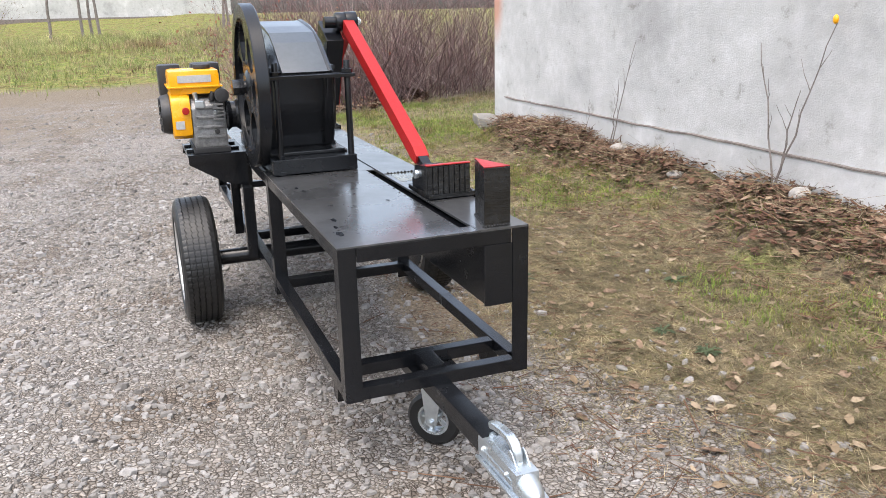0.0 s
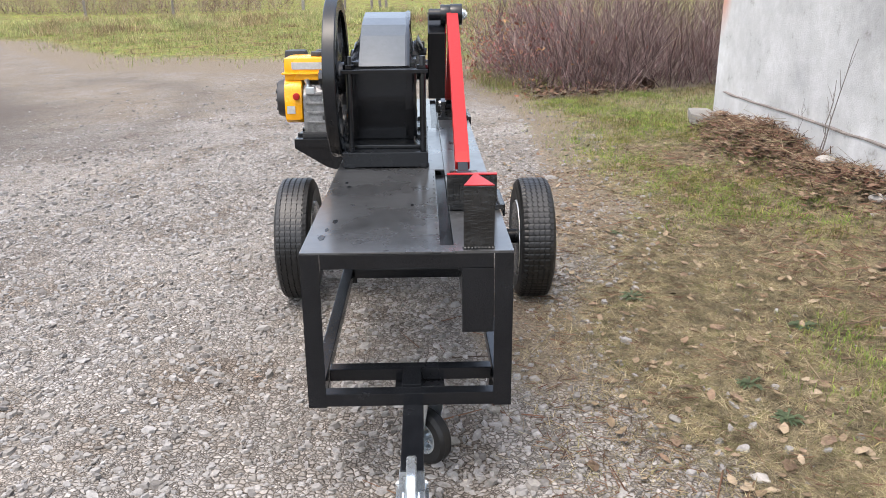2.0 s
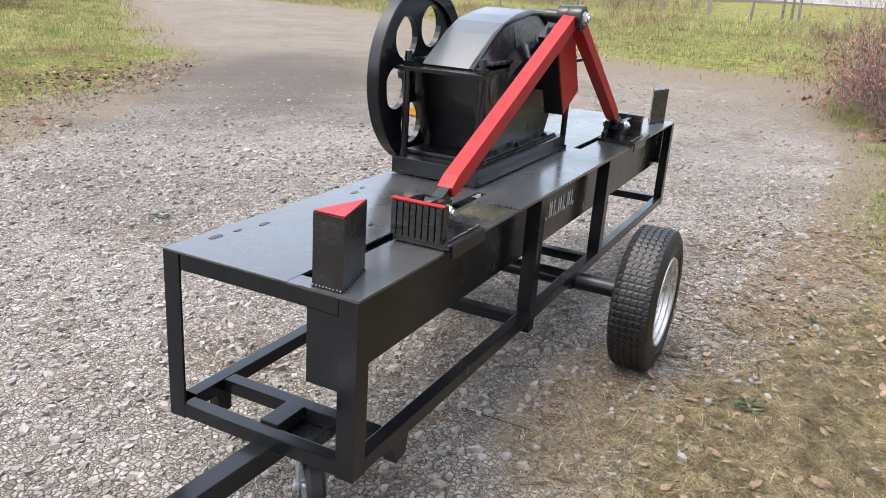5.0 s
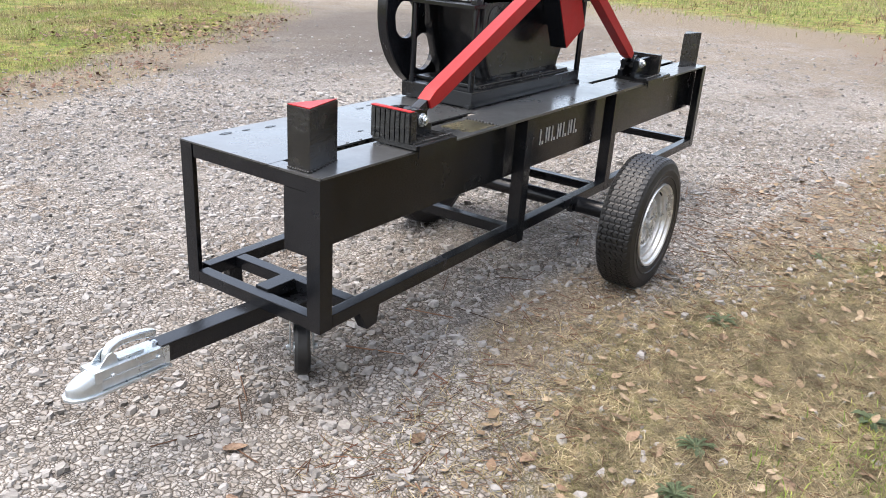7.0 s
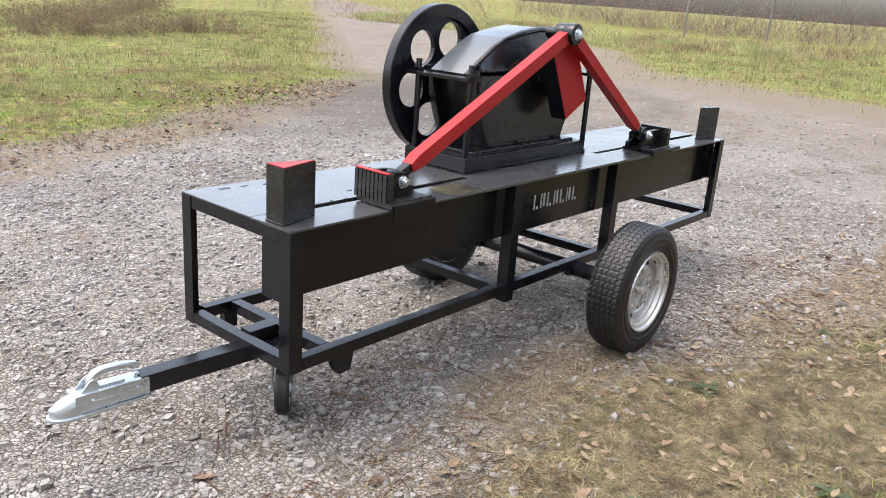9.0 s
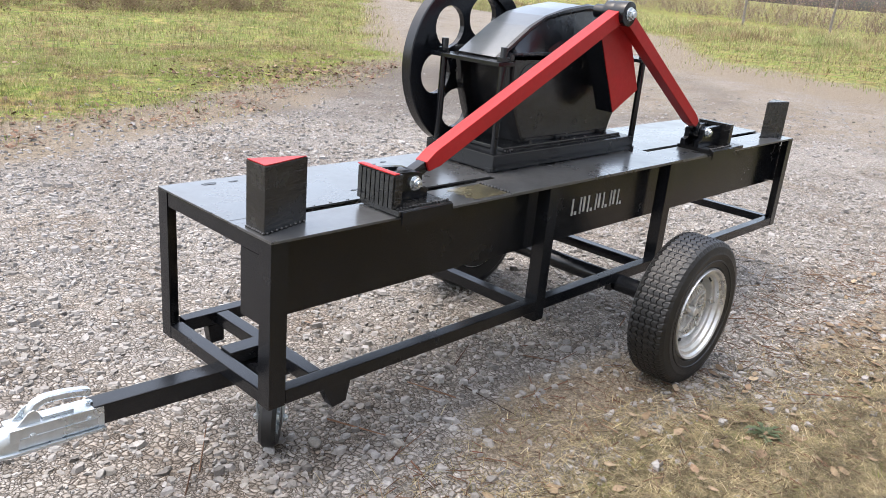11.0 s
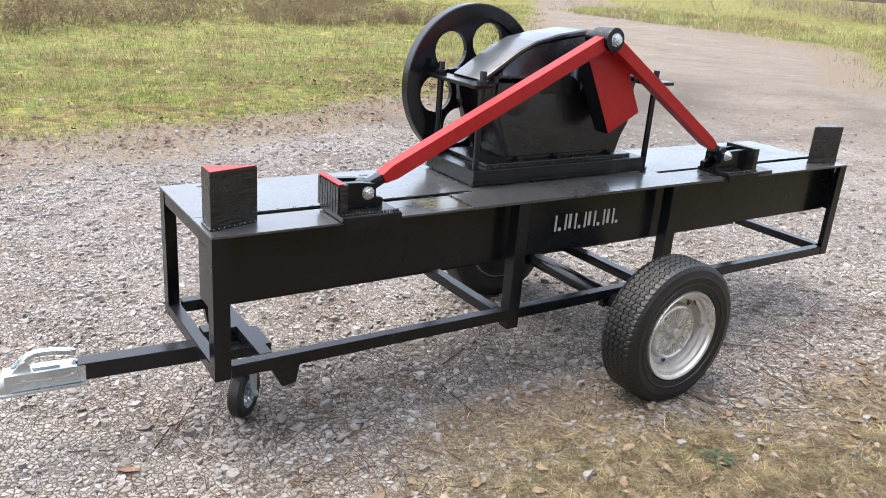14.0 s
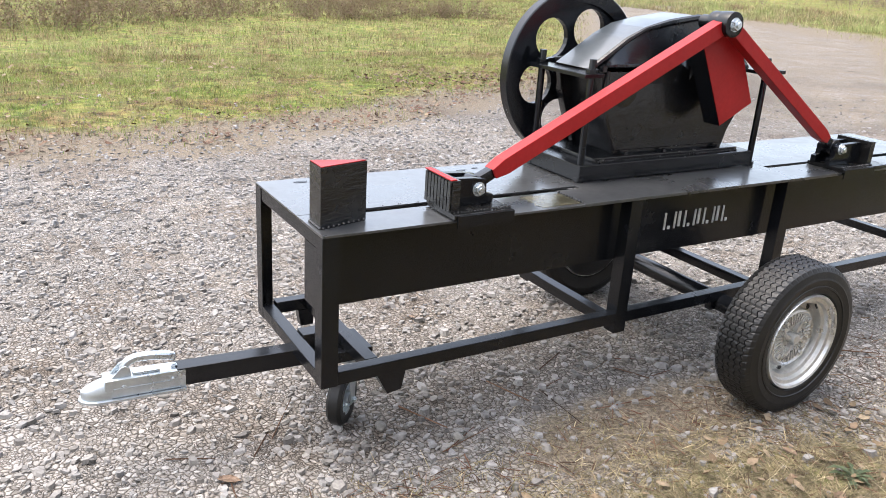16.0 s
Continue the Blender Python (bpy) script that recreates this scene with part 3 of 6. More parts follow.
# table sheet in two runs beside the slots, whole in between
part("table_top", box((0.0, 0.212, 0.794), (1.10, WID, 0.800), 0.0015), M_TABLE, splitter, "black painted steel sheet, scuffed")
part("table_top", box((1.101, 0.1735, 0.794), (2.16, WID, 0.800), 0.0015), M_TABLE, splitter)
part("table_top", box((2.161, 0.212, 0.794), (LEN, WID, 0.800), 0.0015), M_TABLE, splitter)
part("table_top", box((0.0, 0.173, 0.7935), (0.06, 0.2115, 0.7995), 0.001), M_TABLE, splitter)
# beam with wide top flange
part("beam_flange", box((0.0, 0.0, 0.7925), (0.975, 0.1725, 0.8005), 0.0015), M_TABLE, splitter)
part("beam_flange", box((0.9755, -0.002, 0.7925), (2.42, 0.1725, 0.8035), 0.0015), M_TABLE, splitter)
part("beam_flange", box((2.4205, 0.0, 0.7925), (LEN, 0.1725, 0.8005), 0.0015), M_TABLE, splitter)
part("beam", box((0.012, 0.078, 0.540), (LEN - 0.012, 0.138, 0.792), 0.002), M_BLACK, splitter, "deep black steel beam")
part("beam_end_plate", box((0.002, 0.056, 0.545), (0.0115, 0.150, 0.747), 0.0015), M_BLACK, splitter)
part("beam_end_plate", box((LEN - 0.0115, 0.056, 0.545), (LEN - 0.002, 0.150, 0.747), 0.0015), M_BLACK, splitter)
# made-up black strip below the slots, in place of the shade inside
part("slot_shade_strip", box((0.06, 0.1385, 0.735), (LEN - 0.06, 0.26, 0.741), 0.001), M_BLACK, splitter)
# dark weld lines along the sheet edges
rnd = random.Random(4)


def weld(a, b, r=0.005, step_len=0.014, parent=None):
    a, b = Vector(a), Vector(b)
    n = max(2, int((b - a).length / step_len))
    bm = bmesh.new()
    for i in range(n):
        p = a.lerp(b, (i + 0.5) / n) + Vector((0, 0, rnd.uniform(-0.001, 0.001)))
        res = bmesh.ops.create_icosphere(bm, subdivisions=1, radius=r * rnd.uniform(0.8, 1.25))
        bmesh.ops.transform(bm, matrix=Matrix.Translation(p), verts=res["verts"])
    return part("weld_bead", bm, M_SCRATCH, parent or splitter, smooth=True)


for k in range(15):
    weld((0.09 + k * 0.066, 0.220, 0.799), (0.105 + k * 0.066, 0.220, 0.799), 0.003)
weld((0.05, 0.006, 0.797), (0.0, 0.006, 0.70), 0.004)
weld((0.976, 0.01, 0.803), (0.976, 0.16, 0.803), 0.0045)
for bx, by, bs in ((0.52, 0.30, 0.010), (0.326, 0.549, 0.014), (0.15, 0.572, 0.017), (0.23, 0.565, 0.01), (0.80, 0.545, 0.014), (0.87, 0.56, 0.01)):
    pts = [(bx + bs * 1.5 * math.cos(t) * rnd.uniform(0.75, 1.2), by + bs * 0.62 * math.sin(t) * rnd.uniform(0.75, 1.2)) for t in np.linspace(0, 2 * math.pi, 15)[:-1]]
    part("paint_blot", prism(pts, 'z', 0.8002, 0.8012), M_BLACK, splitter, "glossy black paint run")
grease = [(0.80 + 0.01 * math.sin(k * 2.1), 0.02 + k * 0.0145) for k in range(10)] + [(0.972, 0.150 - k * 0.0145) for k in range(10)]
part("grease_film", prism(grease, 'z', 0.8006, 0.8012), M_GREASE, splitter, "greasy olive film on worn steel")
# added black sheets just under the slots, so the gaps look shaded
part("slot_shade_sheet", box((0.061, 0.140, 0.774), (1.10, 0.34, 0.778), 0.001), M_BLACK, splitter)
part("slot_shade_sheet", box((2.162, 0.140, 0.774), (LEN - 0.05, 0.34, 0.778), 0.001), M_BLACK, splitter)
# name plate lettering on the beam: plain grey bars
for i in range(7):
    x = 1.455 + i * 0.0545
    part("letter_bar", box((x, 0.0745, 0.628), (x + 0.009, 0.0785, 0.697), 0.001), M_LETTER, splitter)
    part("letter_bar", box((x + 0.021, 0.0745, 0.634 if i % 2 else 0.628), (x + 0.034, 0.0785, 0.697 if i % 2 else 0.642), 0.001), M_LETTER, splitter)


# fixed wedges at both ends
def wedge(name, pts, lo, hi, label):
    ob = part(name, prism(pts, 'z', lo, hi, 0.0025), M_SCRATCH, splitter, label)
    cx = sum(p[0] for p in pts) / 3
    cy = sum(p[1] for p in pts) / 3
    cap = [(cx + (p[0] - cx) * 0.97, cy + (p[1] - cy) * 0.97) for p in pts]
    if pts[0][0] < 1:
        part("painted_top", prism(cap, 'z', hi + 0.0005, hi + 0.003), M_RED, ob, "red painted top face")
    foot = bmesh.new()
    for a, b in zip(pts, pts[1:] + pts[:1]):
        for i in range(9):
            p = Vector((*a, lo + 0.003)).lerp(Vector((*b, lo + 0.003)), (i + 0.5) / 9)
            r = bmesh.ops.create_icosphere(foot, subdivisions=1, radius=0.006)
            bmesh.ops.transform(foot, matrix=Matrix.Translation(p), verts=r["verts"])
    part("weld_bead", foot, M_SCRATCH, ob, smooth=True)
    return ob


wedge("splitting_wedge", [(0.016, 0.146), (0.016, 0.056), (0.184, 0.103)], 0.8, 0.988, "black steel wedge with red top")
wedge("splitting_wedge", [(3.378, 0.058), (3.378, 0.150), (3.185, 0.100)], 0.8, 0.992, "black steel wedge")

# ---- crank, rods and pushers ----
SHAFT = Vector((1.79, 0, 1.147))
CRANK_ANGLE = radians(118)
PIN = SHAFT + Vector((0.296 * math.cos(CRANK_ANGLE), 0, 0.296 * math.sin(CRANK_ANGLE)))
FRONT_PIN = Vector((PIN.x - math.sqrt(1.207 ** 2 - (PIN.z - 0.874) ** 2), 0, 0.874))
REAR_PIN = Vector((PIN.x + math.sqrt(0.9585 ** 2 - (PIN.z - 0.892) ** 2), 0, 0.892))
arm_dir = (PIN - SHAFT).normalized()
arm_side = Vector((-arm_dir.z, 0, arm_dir.x))


def on_arm(u, v):
    p = SHAFT + arm_dir * u + arm_side * v
    return (p.x, p.z)


crank = part("crank_arm", prism([on_arm(-0.105, -0.094), on_arm(0.255, -0.094), on_arm(0.255, 0.094), on_arm(-0.105, 0.094)], 'y', 0.150, 0.230, 0.003),
             M_BLACK, splitter, "thick steel crank arm, red front face")
part("painted_face", prism([on_arm(-0.103, -0.092), on_arm(0.253, -0.092), on_arm(0.253, 0.092), on_arm(-0.103, 0.092)], 'y', 0.1465, 0.1495), M_RED, crank)
bm = cyl((PIN.x, 0.075, PIN.z), (PIN.x, 0.226, PIN.z), 0.026, seg=24)
add_cyl(bm, (PIN.x, 0.128, PIN.z), (PIN.x, 0.172, PIN.z), 0.044, seg=28, bevel=0.003)
part("crank_pin", bm, M_BLACK, crank, smooth=True)


def eye(bm, p, y0, y1, r):
    add_cyl(bm, (p.x, y0, p.z), (p.x, y1, p.z), r, seg=28, bevel=0.003)


def bolt_head(p, y, parent, r=0.019):
    b = bmesh.new()
    add_cyl(b, (p.x, y, p.z), (p.x, y - 0.004, p.z), r * 1.25, seg=24, bevel=0.001)
    add_cyl(b, (p.x, y - 0.004, p.z), (p.x, y - 0.017, p.z), r, seg=6, bevel=0.002)
    add_cyl(b, (p.x, y - 0.017, p.z), (p.x, y - 0.024, p.z), r * 0.55, seg=14, bevel=0.001)
    return part("bolt", b, M_ZINC, parent, "zinc bolt")


def rod(a, b, y0, y1, h, near_gap, far_gap):
    """A square red bar between two pins, with black eyes at the ends."""
    d = (b - a).normalized()
    s = Vector((-d.z, 0, d.x))
    p, q = a + d * near_gap, b - d * far_gap
    taper = 0.05
    c = [p - s * h * 0.32, p + d * taper - s * h / 2, q - s * h / 2, q + s * h / 2, p + d * taper + s * h / 2, p + s * h * 0.32]
    ob = part("connecting_rod", prism([(v.x, v.z) for v in c], 'y', y0, y1, 0.003), M_RED, splitter, "red painted square steel rod")
    yc = (y0 + y1) / 2
    e = bmesh.new()
    eye(e, a, yc - 0.023, yc + 0.023, 0.037)
    k = [a + s * 0.02, a + d * (near_gap + 0.004) + s * 0.017, a + d * (near_gap + 0.004) - s * 0.017, a - s * 0.02]
    add_prism(e, [(v.x, v.z) for v in k], 'y', yc - 0.018, yc + 0.018, 0.002)
    part("rod_eye", e, M_BLACK, ob, "black rod eye", smooth=True)
    return ob


rod(FRONT_PIN, PIN, 0.092, 0.144, 0.055, 0.085, 0.02)
rear_rod = rod(REAR_PIN, PIN, 0.081, 0.131, 0.050, 0.075, 0.048)
e = bmesh.new()
eye(e, PIN, 0.072, 0.127, 0.047)
part("rod_eye", e, M_BLACK, rear_rod, smooth=True)
bolt_head(PIN, 0.0715, crank, 0.021)


def pusher(pin, face, s, yc, over):
    """Sliding pusher: plate at x = face, looking towards -s; s is the way from plate to pin."""
    p = tagged(part("pusher", box((min(face, face + s * 0.03), 0.012, 0.822), (max(face, face + s * 0.03), 0.180, 0.926), 0.002), M_SCRATCH, splitter,
                    "black pusher with ribbed face"))
    for i in range(8):
        y = 0.016 + i * 0.0206
        part("rib", box((min(face - s * 0.006, face), y, 0.823), (max(face - s * 0.006, face), y + 0.0165, 0.922), 0.0015), M_SCRATCH, p)
    if s > 0:
        part("painted_edge", box((min(face - s * 0.006, face + s * 0.016), 0.012, 0.9265), (max(face - s * 0.006, face + s * 0.016), 0.180, 0.930), 0.001), M_RED, p, "red painted top edge")
    x1, x0 = face + s * 0.225, face - s * over
    part("slide_plate", box((min(x0, x1), -0.012, 0.8045), (max(x0, x1), 0.1715, 0.8215), 0.0025), M_SCRATCH, p)
    for y in (-0.012,):
        part("guide_lip", box((min(face + s * 0.01, x1), y - 0.006, 0.778), (max(face + s * 0.01, x1), y - 0.0005, 0.819), 0.001), M_BLACK, p)
    xa, xb = face + s * 0.031, pin.x + s * 0.06
    for y0, y1 in ((yc - 0.048, yc - 0.024), (yc + 0.024, yc + 0.048)):
        out = [(xa, 0.822), (xb, 0.822), (xb, 0.852), (pin.x + s * 0.034, 0.858), (pin.x + s * 0.03, 0.905), (pin.x - s * 0.02, 0.912), (xa, 0.916)]
        part("lug", prism(out, 'y', y0, y1, 0.002), M_BLACK, p)
    part("pin", cyl((pin.x, yc - 0.055, pin.z), (pin.x, yc + 0.06, pin.z), 0.017, seg=20, bevel=0.002), M_ZINC, p, smooth=True)
    bolt_head(pin, yc - 0.0485, p, 0.019)
    weld((face + s * 0.002, 0.004, 0.824), (x1, 0.004, 0.824), 0.005, 0.012, p)
    return p


pusher(FRONT_PIN, FRONT_PIN.x - 0.134, 1, 0.118, 0.0)
pusher(REAR_PIN, REAR_PIN.x + 0.175, -1, 0.106, 0.10)

# ---- gearbox ----
gearbox = part("gearbox", prism([(1.345, 0.884), (1.945, 0.884), (1.985, 1.02), (2.015, 1.205), (1.265, 1.205), (1.285, 1.08), (1.335, 0.94)], 'y', 0.298, 0.575, 0.006), M_CAST, splitter,
               "large black cast two-shaft gearbox")
part("base_channel", box((1.115, 0.238, 0.8045), (2.082, 0.600, 0.868), 0.004), M_BLACK, gearbox)
part("foot_flange", box((1.20, 0.268, 0.8685), (2.015, 0.590, 0.884), 0.004), M_CAST, gearbox)
weld((1.20, 0.262, 0.871), (2.01, 0.262, 0.871), 0.006, 0.013, gearbox)
for y0, y1 in ((0.2985, 0.326), (0.547, 0.5745)):
    part("case_cheek", prism([(1.325, 0.8845), (1.4195, 0.8845), (1.4195, 1.2045), (1.212, 1.2045), (1.235, 1.10)], 'y', y0, y1, 0.004), M_CAST, gearbox)
# joint flange with bolt lobes
flange = [(1.215, 1.206), (2.02, 1.206), (2.02, 1.232), (1.215, 1.232)]
part("joint_flange", prism(flange, 'y', 0.290, 0.585, 0.004), M_CAST, gearbox)
ridge = [(1.170, 1.218), (1.345, 1.332), (1.432, 1.373), (1.547, 1.398), (1.70, 1.420), (1.815, 1.416), (1.885, 1.392), (1.938, 1.346), (1.965, 1.300), (2.04, 1.218)]
inner = [(x, z - 0.014) for x, z in ridge[1:-1]]
part("cover_shell", prism(ridge + [(2.02, 1.212)] + inner[::-1] + [(1.20, 1.212)], 'y', 0.320, 0.522, 0.003), M_COVER, gearbox, "curved black gearbox cover, sky reflection put into its grey colour", True)
part("cover_body", prism([(1.225, 1.2325)] + inner + [(2.0, 1.2325)], 'y', 0.328, 0.514), M_CAST, gearbox)
for y_top, y_low in ((0.3265, 0.297), (0.5155, 0.576)):
    flank = bmesh.new()
    prev = None
    for x in np.linspace(1.215, 2.015, 41):
        zt = float(np.interp(x, [p[0] for p in ridge], [p[1] for p in ridge])) - 0.022
        now = [flank.verts.new((x, y_top, max(zt, 1.234))), flank.verts.new((x, y_low, 1.2335)), flank.verts.new((x, y_top, 1.2335))]
        if prev:
            for k in range(3):
                flank.faces.new((prev[k], prev[(k + 1) % 3], now[(k + 1) % 3], now[k]))
        else:
            flank.faces.new(now)
        prev = now
    flank.faces.new(prev[::-1])
    part("cover_flank", flank, M_CAST, gearbox, smooth=True)
for x, h in ((1.545, 1.372), (1.765, 1.385)):
    for ya, yb in ((0.326, 0.292), (0.517, 0.580)):
        bm = bmesh.new()
        a = [(x - 0.007, ya, 1.233), (x + 0.007, ya, 1.233), (x + 0.007, ya, h), (x - 0.007, ya, h)]
        b = [(x - 0.007, yb, 1.233), (x + 0.007, yb, 1.233)]
        va, vb = [bm.verts.new(v) for v in a], [bm.verts.new(v) for v in b]
        for f in ((va[0], va[1], va[2], va[3]), (va[0], vb[0], vb[1], va[1]), (va[3], va[2], vb[1], vb[0]), (va[0], va[3], vb[0]), (va[1], vb[1], va[2])):
            bm.faces.new(f)
        part("rib", bm, M_CAST, gearbox)
CIRCLES = ((1.338, 0.088, 0.1), (1.565, 0.11, 0.126), (1.80, 0.125, 0.146))


def lobed_housing(y0, y1):
    """Scalloped joint above, three round bearing bosses below, as upright strips."""
    bm = bmesh.new()
    prev = None
    for x in np.linspace(1.235, 1.992, 96):
        hi, lo = 1.236, 0.905 + 0.2 * max(0.0, (1.33 - x) / 0.095) ** 1.4 + 0.12 * max(0.0, (x - 1.925) / 0.067)
        for cx, r_low, r_top in CIRCLES:
            if abs(x - cx) < r_top:
                hi = max(hi, 1.135 + math.sqrt(r_top ** 2 - (x - cx) ** 2))
        e = 0.005 if y0 < 0.4 else -0.005
        ya, yb = (y0, y1) if y0 < 0.4 else (y1, y0)
        ring = [bm.verts.new(p) for p in ((x, yb, lo - 0.004), (x, ya + e, lo - 0.004), (x, ya, lo), (x, ya, hi - 0.005), (x, ya + e, hi), (x, yb, hi))]
        if prev:
            for k in range(6):
                bm.faces.new((prev[k], prev[(k + 1) % 6], ring[(k + 1) % 6], ring[k]))
        else:
            bm.faces.new(ring)
        prev = ring
    bm.faces.new(prev)
    return bm


for y0, y1 in ((0.290, 0.333), (0.543, 0.583)):
    part("bearing_housing", lobed_housing(y0, y1), M_CAST, gearbox, "scalloped cast bearing housing", smooth=True)
for cx, r_low, r_top in CIRCLES[1:]:
    part("boss", cyl((cx, 0.339, 1.150), (cx, 0.300, 1.135), r_top + 0.03, r_top - 0.012, 40), M_CAST, gearbox, smooth=True)
part("bearing_cap", cyl((1.338, 0.2915, 1.135), (1.338, 0.287, 1.135), 0.062, seg=40, bevel=0.003), M_CAST, gearbox, smooth=True)
for x in (1.255, 1.448, 1.685, 1.945):
    bm = bmesh.new()
    hexbolt(bm, (x, 0.312, 1.232), (0, 0, 1), 0.014)
    part("bolt", bm, M_CAST, gearbox)
# raised bead along the scalloped joint, arched ribs low on the case, weld beads on the cover
def tube(name, pts, r, seg=7):
    bm = bmesh.new()
    rings = []
    for i, p in enumerate(pts):
        d = (Vector(pts[min(i + 1, len(pts) - 1)]) - Vector(pts[max(i - 1, 0)])).normalized()
        side = d.cross(Vector((0, 1, 0))).normalized()
        k = r * (1 + 0.18 * math.sin(i * 2.3) + 0.12 * math.sin(i * 5.1))
        rings.append([bm.verts.new(Vector(p) + side * (k * math.cos(2 * math.pi * j / seg)) + Vector((0, 1, 0)) * (k * math.sin(2 * math.pi * j / seg))) for j in range(seg)])
    for a, b in zip(rings, rings[1:]):
        for j in range(seg):
            bm.faces.new((a[j], a[(j + 1) % seg], b[(j + 1) % seg], b[j]))
    bm.faces.new(rings[0])
    bm.faces.new(rings[-1][::-1])
    return part(name, bm, M_CAST, gearbox, smooth=True)


def lobe_top(x):
    return max([1.236] + [1.135 + math.sqrt(rt ** 2 - (x - cx) ** 2) for cx, rl, rt in CIRCLES if abs(x - cx) < rt])


tube("joint_bead", [(x, 0.290, lobe_top(x) - 0.004) for x in np.linspace(1.238, 1.99, 70)], 0.0075)
tube("cast_ridge", [(x, 0.318, lobe_top(x) + 0.012 + 0.008 * math.sin(x * 61) + 0.006 * math.sin(x * 143)) for x in np.linspace(1.42, 1.95, 60)], 0.006)
tube("case_rib", [(1.243 + 0.085 * (1 - min(1, k / 7)) ** 1.5, 0.2925, 0.905 + k * 0.028) for k in range(12)], 0.009)
for x in (1.375, 1.585, 1.90):
    part("bolt", hexbolt(bmesh.new(), (x, 0.278, 0.8845), (0, 0, 1), 0.013), M_CAST, gearbox)
tube("cover_lip", [(x, 0.320, z - 0.006) for x, z in ridge], 0.0115)
part("breather", hexbolt(cyl((2.02, 0.43, 1.155), (2.075, 0.43, 1.155), 0.022, seg=18, bevel=0.003), (2.075, 0.43, 1.155), (1, 0, 0), 0.03), M_CAST, gearbox, smooth=True)
# clamp plates and threaded rods
for x0, x1, yy in ((1.085, 1.178, (0.236, 0.589)), (2.045, 2.20, (0.236, 0.589))):
    clamp = part("clamp_plate", box((x0, yy[0], 1.196), (x1, yy[1], 1.211), 0.002), M_BLACK, gearbox, "black clamp plate")
    xr = 1.134 if x0 < 1.5 else 2.098
    for yr in (0.258, 0.560):
        bm = cyl((xr, yr, 0.8007), (xr, yr, 1.262), 0.0135, seg=14, bevel=0.001)
        part("threaded_rod", bm, M_BLACK, gearbox, smooth=True)
        bm = bmesh.new()
        hexbolt(bm, (xr, yr, 1.211), (0, 0, 1), 0.024)
        part("nut", bm, M_BLACK, gearbox)
        part("nut", hexbolt(bmesh.new(), (xr, yr, 0.801), (0, 0, 1), 0.024), M_BLACK, gearbox)
part("output_shaft", cyl((SHAFT.x, 0.2305, SHAFT.z), (SHAFT.x, 0.335, SHAFT.z), 0.048, seg=28, bevel=0.003), M_BLACK, crank, smooth=True)
part("drain_plug", cyl((2.012, 0.40, 1.12), (2.05, 0.40, 1.12), 0.02, seg=6, bevel=0.002), M_LEAF, gearbox, "brown drain plug")

gearbox.location = (0.02, 0, 0)

# ---- flywheel ----
FW = Vector((1.360, 0.628, 1.156))
RF = 0.342


def flywheel_mesh():
    bm = bmesh.new()
    n, holes, rh, rc = 144, 6, 0.074, 0.192
    y0, y1 = FW.y - 0.012, FW.y + 0.012

    def hole_pts(k, m=20):
        a = 2 * math.pi * k / holes + 0.2
        c = (FW.x + rc * math.cos(a), FW.z + rc * math.sin(a))
        return [(c[0] + rh * 1.08 * math.cos(t) * 1.0, c[1] + rh * 1.08 * math.sin(t)) for t in [2 * math.pi * i / m for i in range(m)]]
    edges = []
    for loop in [[(FW.x + 0.285 * math.cos(2 * math.pi * i / n), FW.z + 0.285 * math.sin(2 * math.pi * i / n)) for i in range(n)]] + [hole_pts(k) for k in range(holes)]:
        vs = [bm.verts.new((p[0], y0, p[1])) for p in loop]
        edges += [bm.edges.new((vs[i], vs[(i + 1) % len(vs)])) for i in range(len(vs))]
    bmesh.ops.triangle_fill(bm, use_beauty=True, use_dissolve=False, edges=edges)
    inside = [f for f in bm.faces if any(math.hypot(f.calc_center_median().x - FW.x - rc * math.cos(2 * math.pi * k / holes + 0.2),
                                                    f.calc_center_median().z - FW.z - rc * math.sin(2 * math.pi * k / holes + 0.2)) < rh * 1.0 for k in range(holes))]
    bmesh.ops.delete(bm, geom=inside, context='FACES_ONLY')
    res = bmesh.ops.extrude_face_region(bm, geom=list(bm.faces))
    bmesh.ops.translate(bm, vec=(0, y1 - y0, 0), verts=[v for v in res["geom"] if isinstance(v, bmesh.types.BMVert)])
    return bm


flywheel = part("flywheel", flywheel_mesh(), M_BLACK, splitter, "large black cast flywheel with round holes")
rim_prof = [(-0.026, 0.284), (-0.026, RF - 0.004), (-0.022, RF), (0.022, RF), (0.026, RF - 0.004), (0.026, 0.284)]
part("flywheel_rim", lathe(rim_prof, FW, 120), M_BLACK, flywheel, smooth=True)
part("hub", lathe([(-0.05, 0.03), (-0.05, 0.06), (-0.013, 0.072), (0.013, 0.072), (0.024, 0.055), (0.024, 0.03)], FW, 48), M_BLACK, flywheel, smooth=True)
bm = cyl((FW.x, 0.50, FW.z), (FW.x, 0.700, FW.z), 0.026, seg=24, bevel=0.003)
part("input_shaft", bm, M_BLACK, flywheel, smooth=True)
part("shaft_sleeve", cyl((FW.x, 0.660, FW.z), (FW.x, 0.708, FW.z), 0.033, seg=8, bevel=0.003), M_CAST, flywheel, smooth=True)

